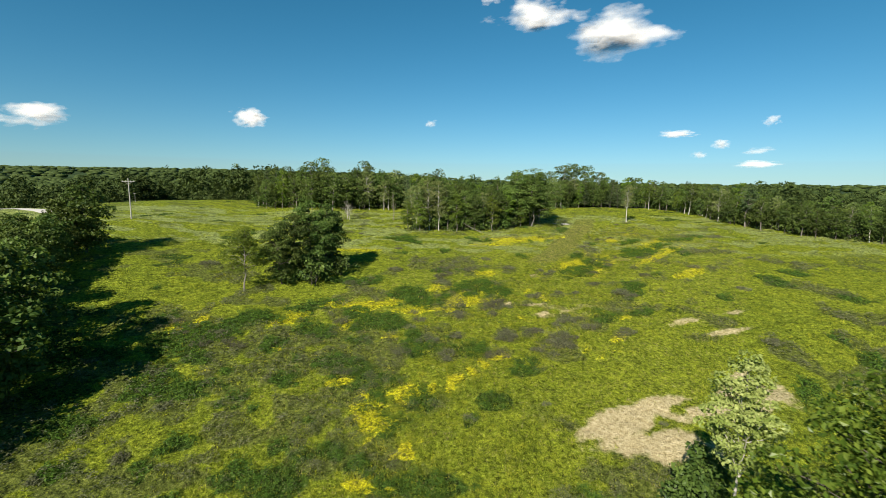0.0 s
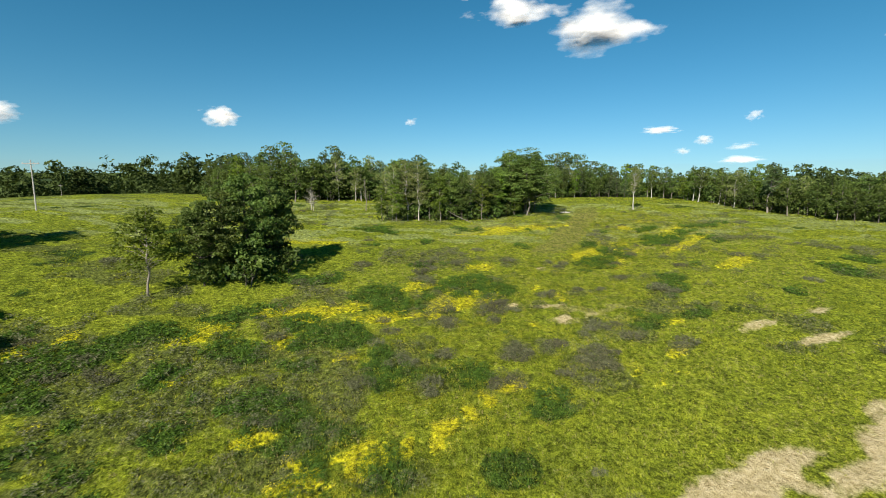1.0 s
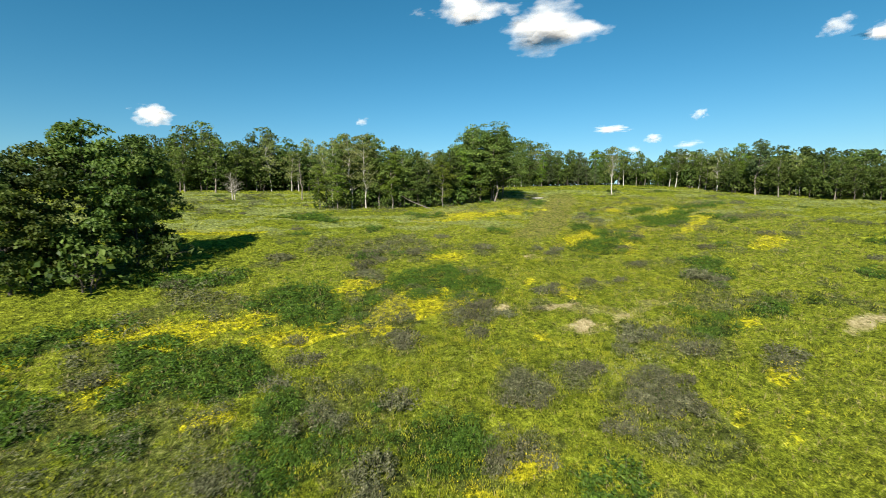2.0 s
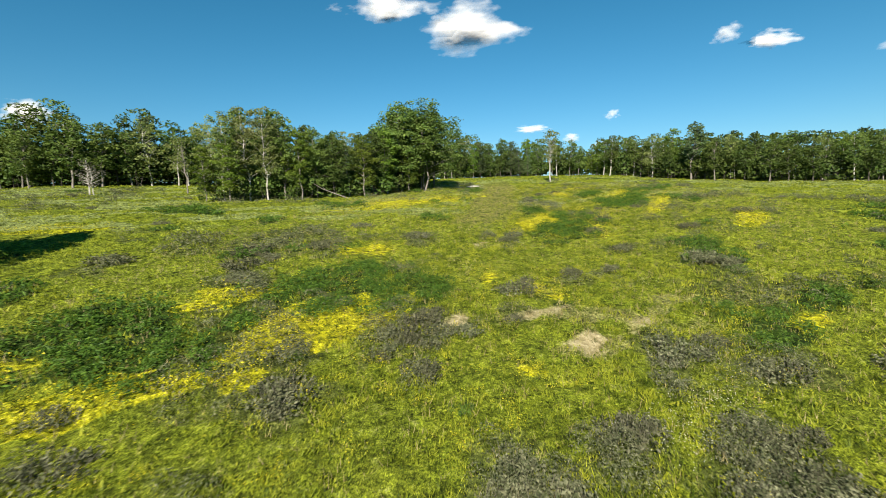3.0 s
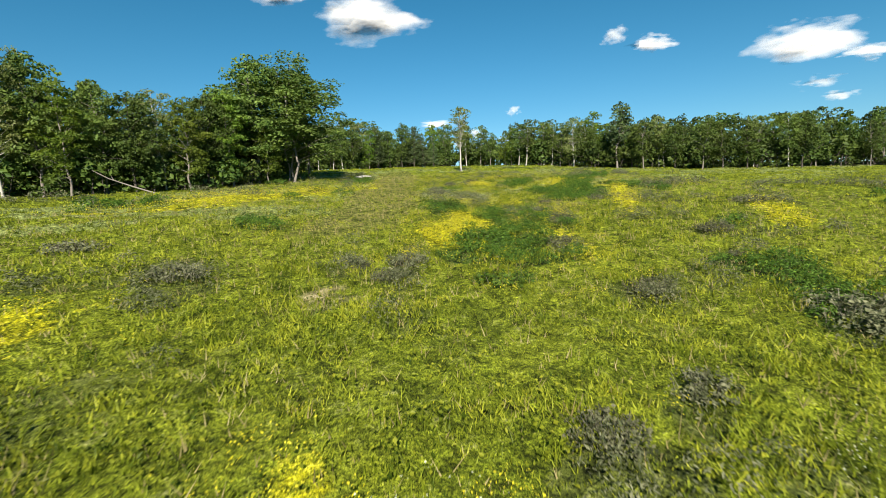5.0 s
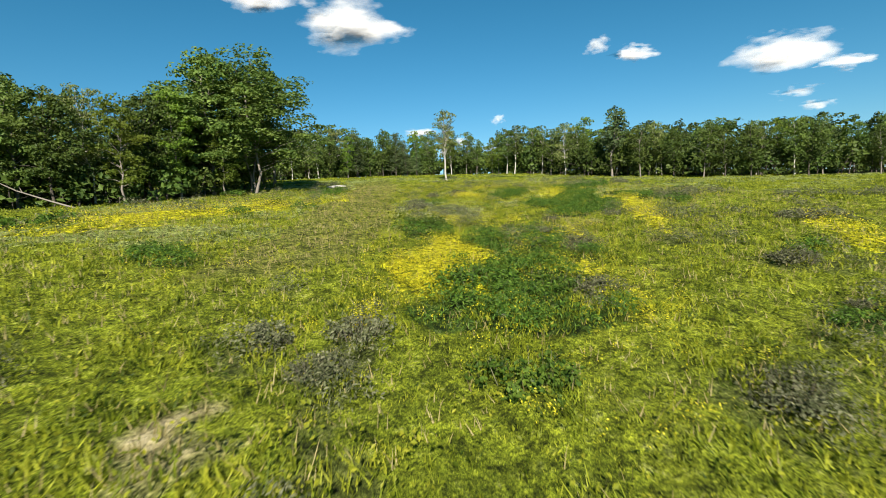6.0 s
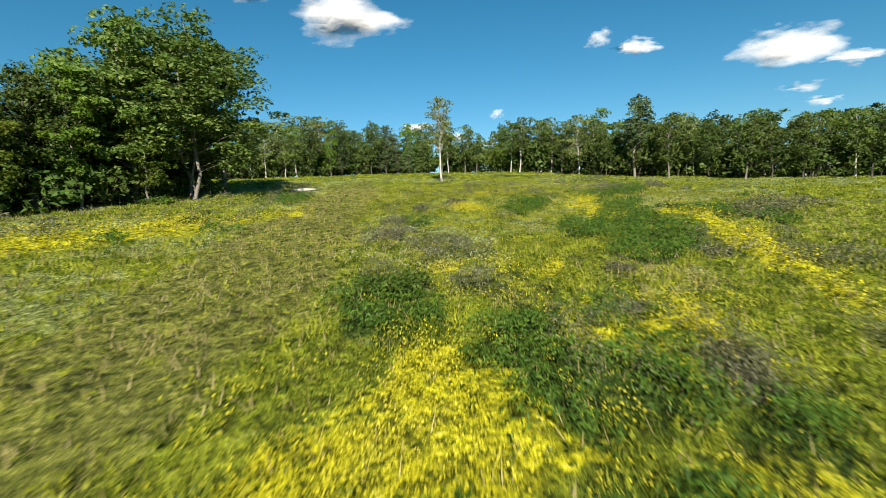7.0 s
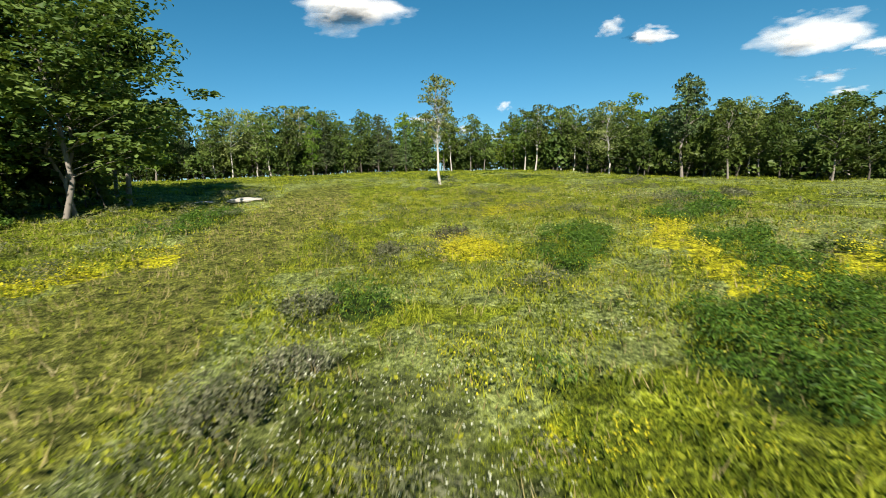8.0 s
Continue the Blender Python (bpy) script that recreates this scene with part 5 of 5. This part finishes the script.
weed(1, 2.4, 60.3, 2.6), weed(1, 7.5, 63.8, 2.6), weed(0, 8.6, 64.6, 1.8), weed(0, 6.9, 60.4, 1.5), weed(0, 9.4, 62.7, 1.3)
weed(0, 2.7, 63.2, 1.9), weed(0, 16.3, 59.5, 2.2), weed(1, 17.0, 58.8, 1.6), weed(1, 19.0, 57.1, 2.4), weed(0, 23.3, 55.6, 2.3)
weed(1, 13.6, 66.7, 2.4), weed(0, 27.0, 68.4, 2.8), weed(1, 28.6, 67.9, 2.2), weed(1, 19.0, 78.2, 1.6), weed(2, 20.9, 75.0, 2.2)
weed(2, 23.0, 79.8, 2.6), weed(2, 25.2, 79.0, 2.4), weed(0, 26.2, 78.2, 1.8), weed(1, 11.8, 79.8, 2.1), weed(0, 0.0, 79.0, 3.2)
weed(0, 4.6, 78.3, 2.4), weed(0, -0.2, 74.7, 2.8), weed(1, -3.8, 60.7, 1.6), weed(0, -8.1, 78.2, 2.8), weed(0, 8.2, 54.5, 2.3)
weed(1, 11.5, 55.6, 2.0), weed(0, 14.9, 53.0, 2.2), weed(1, 1.9, 54.2, 2.3), weed(0, -1.1, 53.0, 1.8), weed(1, -4.1, 56.2, 2.0)
weed(2, 7.5, 57.9, 0.9), weed(1, 14.9, 55.0, 1.7), weed(2, 32.2, 62.1, 2.9), weed(1, 24.4, 72.5, 1.8), weed(0, 20.3, 68.2, 1.3)
weed(1, 17.6, 67.9, 1.4), weed(0, 14.4, 67.4, 1.1), weed(0, 27.4, 67.3, 1.8), weed(2, 27.8, 69.5, 1.6), weed(1, 8.2, 85.6, 2.5)
weed(1, 17.7, 76.9, 1.3), weed(0, 17.1, 79.0, 1.3), weed(1, 30.9, 73.5, 0.8), weed(1, 29.6, 82.3, 1.5), weed(2, 26.7, 89.4, 2.2)
weed(0, 29.4, 95.9, 1.4), weed(1, 30.6, 85.2, 0.9), weed(1, 30.3, 82.8, 1.6), weed(0, 37.9, 87.5, 1.9), weed(2, 22.7, 106.9, 1.8)
weed(0, 31.5, 99.9, 1.5), weed(1, 30.5, 96.9, 1.4), weed(0, 35.3, 104.0, 1.2), weed(0, 38.6, 105.3, 1.8), weed(0, 0.6, 50.1, 2.2)
weed(2, 4.9, 41.9, 2.4), weed(2, -2.2, 41.5, 2.2), weed(0, 2.6, 39.1, 1.6), weed(2, 9.4, 48.6, 3.0), weed(0, 39.3, 52.2, 2.6)
weed(0, -39.9, 77.4, 3.4), weed(1, 20.0, 38.6, 0.9), weed(0, 10.0, 41.0, 1.0)
bush_rng = np.random.default_rng(53)
placed = 0
for px, py, a, b, turn, power in COVERS["sage"]:
    # fill the grey patches near the flight with bushes
    if a > 3.2 or placed > 80:
        continue
    for k in range(max(1, int(a * b * 1.5))):
        s, t = bush_rng.uniform(-0.75, 0.75) * a, bush_rng.uniform(-0.6, 0.6) * b
        weed(int(bush_rng.choice(3, p=(0.55, 0.38, 0.07))), px + s * math.cos(turn) - t * math.sin(turn), py + s * math.sin(turn) + t * math.cos(turn), bush_rng.uniform(0.9, 1.6))
        placed += 1
while placed < 125:
    bx, by = bush_rng.uniform(-38, 72), bush_rng.uniform(30, 128)
    c = float(cover("sage", np.array([bx]), np.array([by]))[0])
    if bush_rng.uniform() > 0.05 + c or float(cover("bare", np.array([bx]), np.array([by]))[0]) > 0.2 or float(track(np.array([bx]), np.array([by]))[0]) > 0.3:
        continue
    weed(int(bush_rng.choice(3, p=(0.5, 0.33, 0.17))), bx, by, bush_rng.uniform(1.0, 2.6))
    placed += 1

# ---- utility poles, road, log, stones ----
def utility_pole(tall):
    pole = new("utility_pole")
    post = Limbs()
    post.add([(0, 0, -0.4), (0.02, 0, tall * 0.5), (0, 0, tall)], [0.13, 0.11, 0.09], 10)
    part("post", post.mesh("post", MAT_POLE), pole)
    bm = bmesh.new()
    bmesh.ops.create_cube(bm, size=1.0, matrix=Matrix.Translation((0, -0.14, tall - 0.7)) @ Matrix.Diagonal((2.5, 0.11, 0.13, 1)))
    bmesh.ops.bevel(bm, geom=bm.edges[:], offset=0.015, segments=1, affect="EDGES")
    me = bpy.data.meshes.new("crossarm")
    bm.to_mesh(me)
    me.materials.append(MAT_POLE)
    arm = part("crossarm", me, pole)
    for x in (-1.1, -0.45, 0.45, 1.1):
        knob = Limbs()
        knob.add([(x, -0.14, tall - 0.64), (x, -0.14, tall - 0.56), (x, -0.14, tall - 0.5), (x, -0.14, tall - 0.42)], [0.03, 0.06, 0.04, 0.05], 8)
        part("insulator", knob.mesh("insulator", MAT_PORCELAIN), arm, "grey porcelain insulator")
    for s in (-1, 1):
        brace = Limbs()
        brace.add([(0, -0.13, tall - 1.4), (s * 0.8, -0.15, tall - 0.78)], [0.02, 0.02], 5)
        part("brace", brace.mesh("brace", MAT_POLE), pole)
    return tagged(pole, "tall weathered wooden utility pole with a crossarm", "utility pole", "utility poles")


pole = utility_pole(9.2)
plant(pole, -71.5, 105.4, 1.0, 25, tilt=0.0)
plant_copy(pole, -96, 144, (6.8 - height1(-96, 144)) / 9.2, 25)


def make_road():
    """A gravel track that bends in beside the lawn."""
    line = [(-84, 100), (-88, 103.5), (-92, 107.5), (-97, 111), (-104, 113.5), (-116, 115), (-140, 116)]
    v, f = [], []
    for k, (x, y) in enumerate(line):
        ax, ay = line[max(k - 1, 0)]
        bx, by = line[min(k + 1, len(line) - 1)]
        d = math.hypot(bx - ax, by - ay)
        nx, ny = -(by - ay) / d, (bx - ax) / d
        for s in (-1.6, -0.8, 0.0, 0.8, 1.6):
            px, py = x + nx * s, y + ny * s
            v.append((px, py, height1(px, py) + 0.12 + 0.05 * (1 - abs(s) / 1.6)))
        if k:
            for j in range(4):
                a = (k - 1) * 5 + j
                f.append((a, a + 1, a + 6, a + 5))
    return tagged(new("road", mesh_from("road", v, f, MAT_GRAVEL, True)), "pale gravel track bending beside the lawn", "road", kind="structure")


make_road()

log = Limbs()
log.add([(0, 0, 0.05), (-1.6, 0.7, 0.7), (-3.4, 1.3, 1.5), (-4.6, 1.5, 2.3)], [0.07, 0.06, 0.045, 0.025], 7)
log.add([(-3.0, 1.1, 1.3), (-3.4, 1.9, 2.0)], [0.03, 0.012], 5)
branch = tagged(new("fallen_branch", log.mesh("fallen_branch", MAT_BARK)), "grey dead branch leaning out of the trees onto the grass", "branch")
branch.matrix_basis = pose(9.6, 111.2, height1(9.6, 111.2), 0, 0, 0)


def stone(seed, wide):
    g = np.random.default_rng(seed)
    bm = bmesh.new()
    bmesh.ops.create_icosphere(bm, subdivisions=2, radius=wide)
    for vert in bm.verts:
        vert.co.z *= 0.28
        vert.co *= 1 + g.normal(0, 0.06)
        vert.co.x *= 1.5
    me = bpy.data.meshes.new("stone")
    bm.to_mesh(me)
    me.materials.append(MAT_STONE)
    return tagged(new("stone_slab", me), "flat pale stone lying in the grass by the trees", "stone", "pale stones")


for seed, x, y, wide, turn in ((1, 30.6, 126.0, 0.45, 10), (2, 33.2, 124.6, 0.8, -20), (3, 22.4, 77.6, 0.12, 40)):
    plant(stone(seed, wide), x, y, 1.0, turn)


# ---- clouds ----
def cloud(seed, x, y, z, wide, tall, label="small white fair-weather cloud", tilt=0.0):
    """A torn heap of vapour: thin curved layers of it, one behind the other."""
    ob = new("cloud")
    n = 8
    for layer in (-0.5, 0.0, 0.5):
        v, f = [], []
        r = 1.55 * math.sqrt(1 - layer * layer * 0.8)
        for j in range(n + 1):
            for i in range(n + 1):
                px, pz = (2 * i / n - 1) * r, (2 * j / n - 1) * r
                v.append((px, layer - 0.25 * (1 - (px * px + pz * pz) / 4.8), pz))
        for j in range(n):
            for i in range(n):
                k = j * (n + 1) + i
                f.append((k, k + 1, k + n + 2, k + n + 1))
        part("puff", mesh_from("puff", v, f, MAT_CLOUD if wide > 26 else MAT_CLOUD_THIN, True), ob)
    ob.matrix_basis = pose(x, y, z, 0, 0, -0.6 * math.degrees(math.atan2(x - 12, y - 55)) - 0.4 * SHADOW_AZIMUTH) @ pose(0, 0, 0, 0, tilt, 0) @ Matrix.Diagonal((wide * 0.95, wide * 0.4, tall * 1.25, 1))
    return tagged(ob, label, "cloud", "clouds")


cloud(1, 206, 589, 190, 82, 27, "bright white heaped cloud in the blue sky")
cloud(2, 116, 616, 222, 68, 21, "thin torn white cloud beside the heaped one")
cloud(18, 60, 640, 250, 24, 8)
cloud(3, -17, 647, 90, 13, 5)
cloud(4, -241, 590, 90, 34, 12)
cloud(5, 368, 531, 84, 12, 6)
cloud(6, 545, 305, 117, 72, 20, "bright white heaped cloud in the blue sky")
cloud(7, 469, 416, 140, 34, 9)
cloud(8, 440, 440, 152, 20, 9)
cloud(9, 290, 582, 73, 34, 5)
cloud(10, -412, 473, 74, 46, 12)
cloud(11, 361, 540, 51, 22, 4)
cloud(12, 313, 572, 48, 13, 4)
cloud(13, 330, 560, 60, 14, 5)
cloud(14, 365, 539, 36, 30, 4)
cloud(15, 556, 295, 80, 24, 6)
cloud(16, 568, 262, 100, 30, 7)
cloud(17, 572, 282, 66, 18, 5)
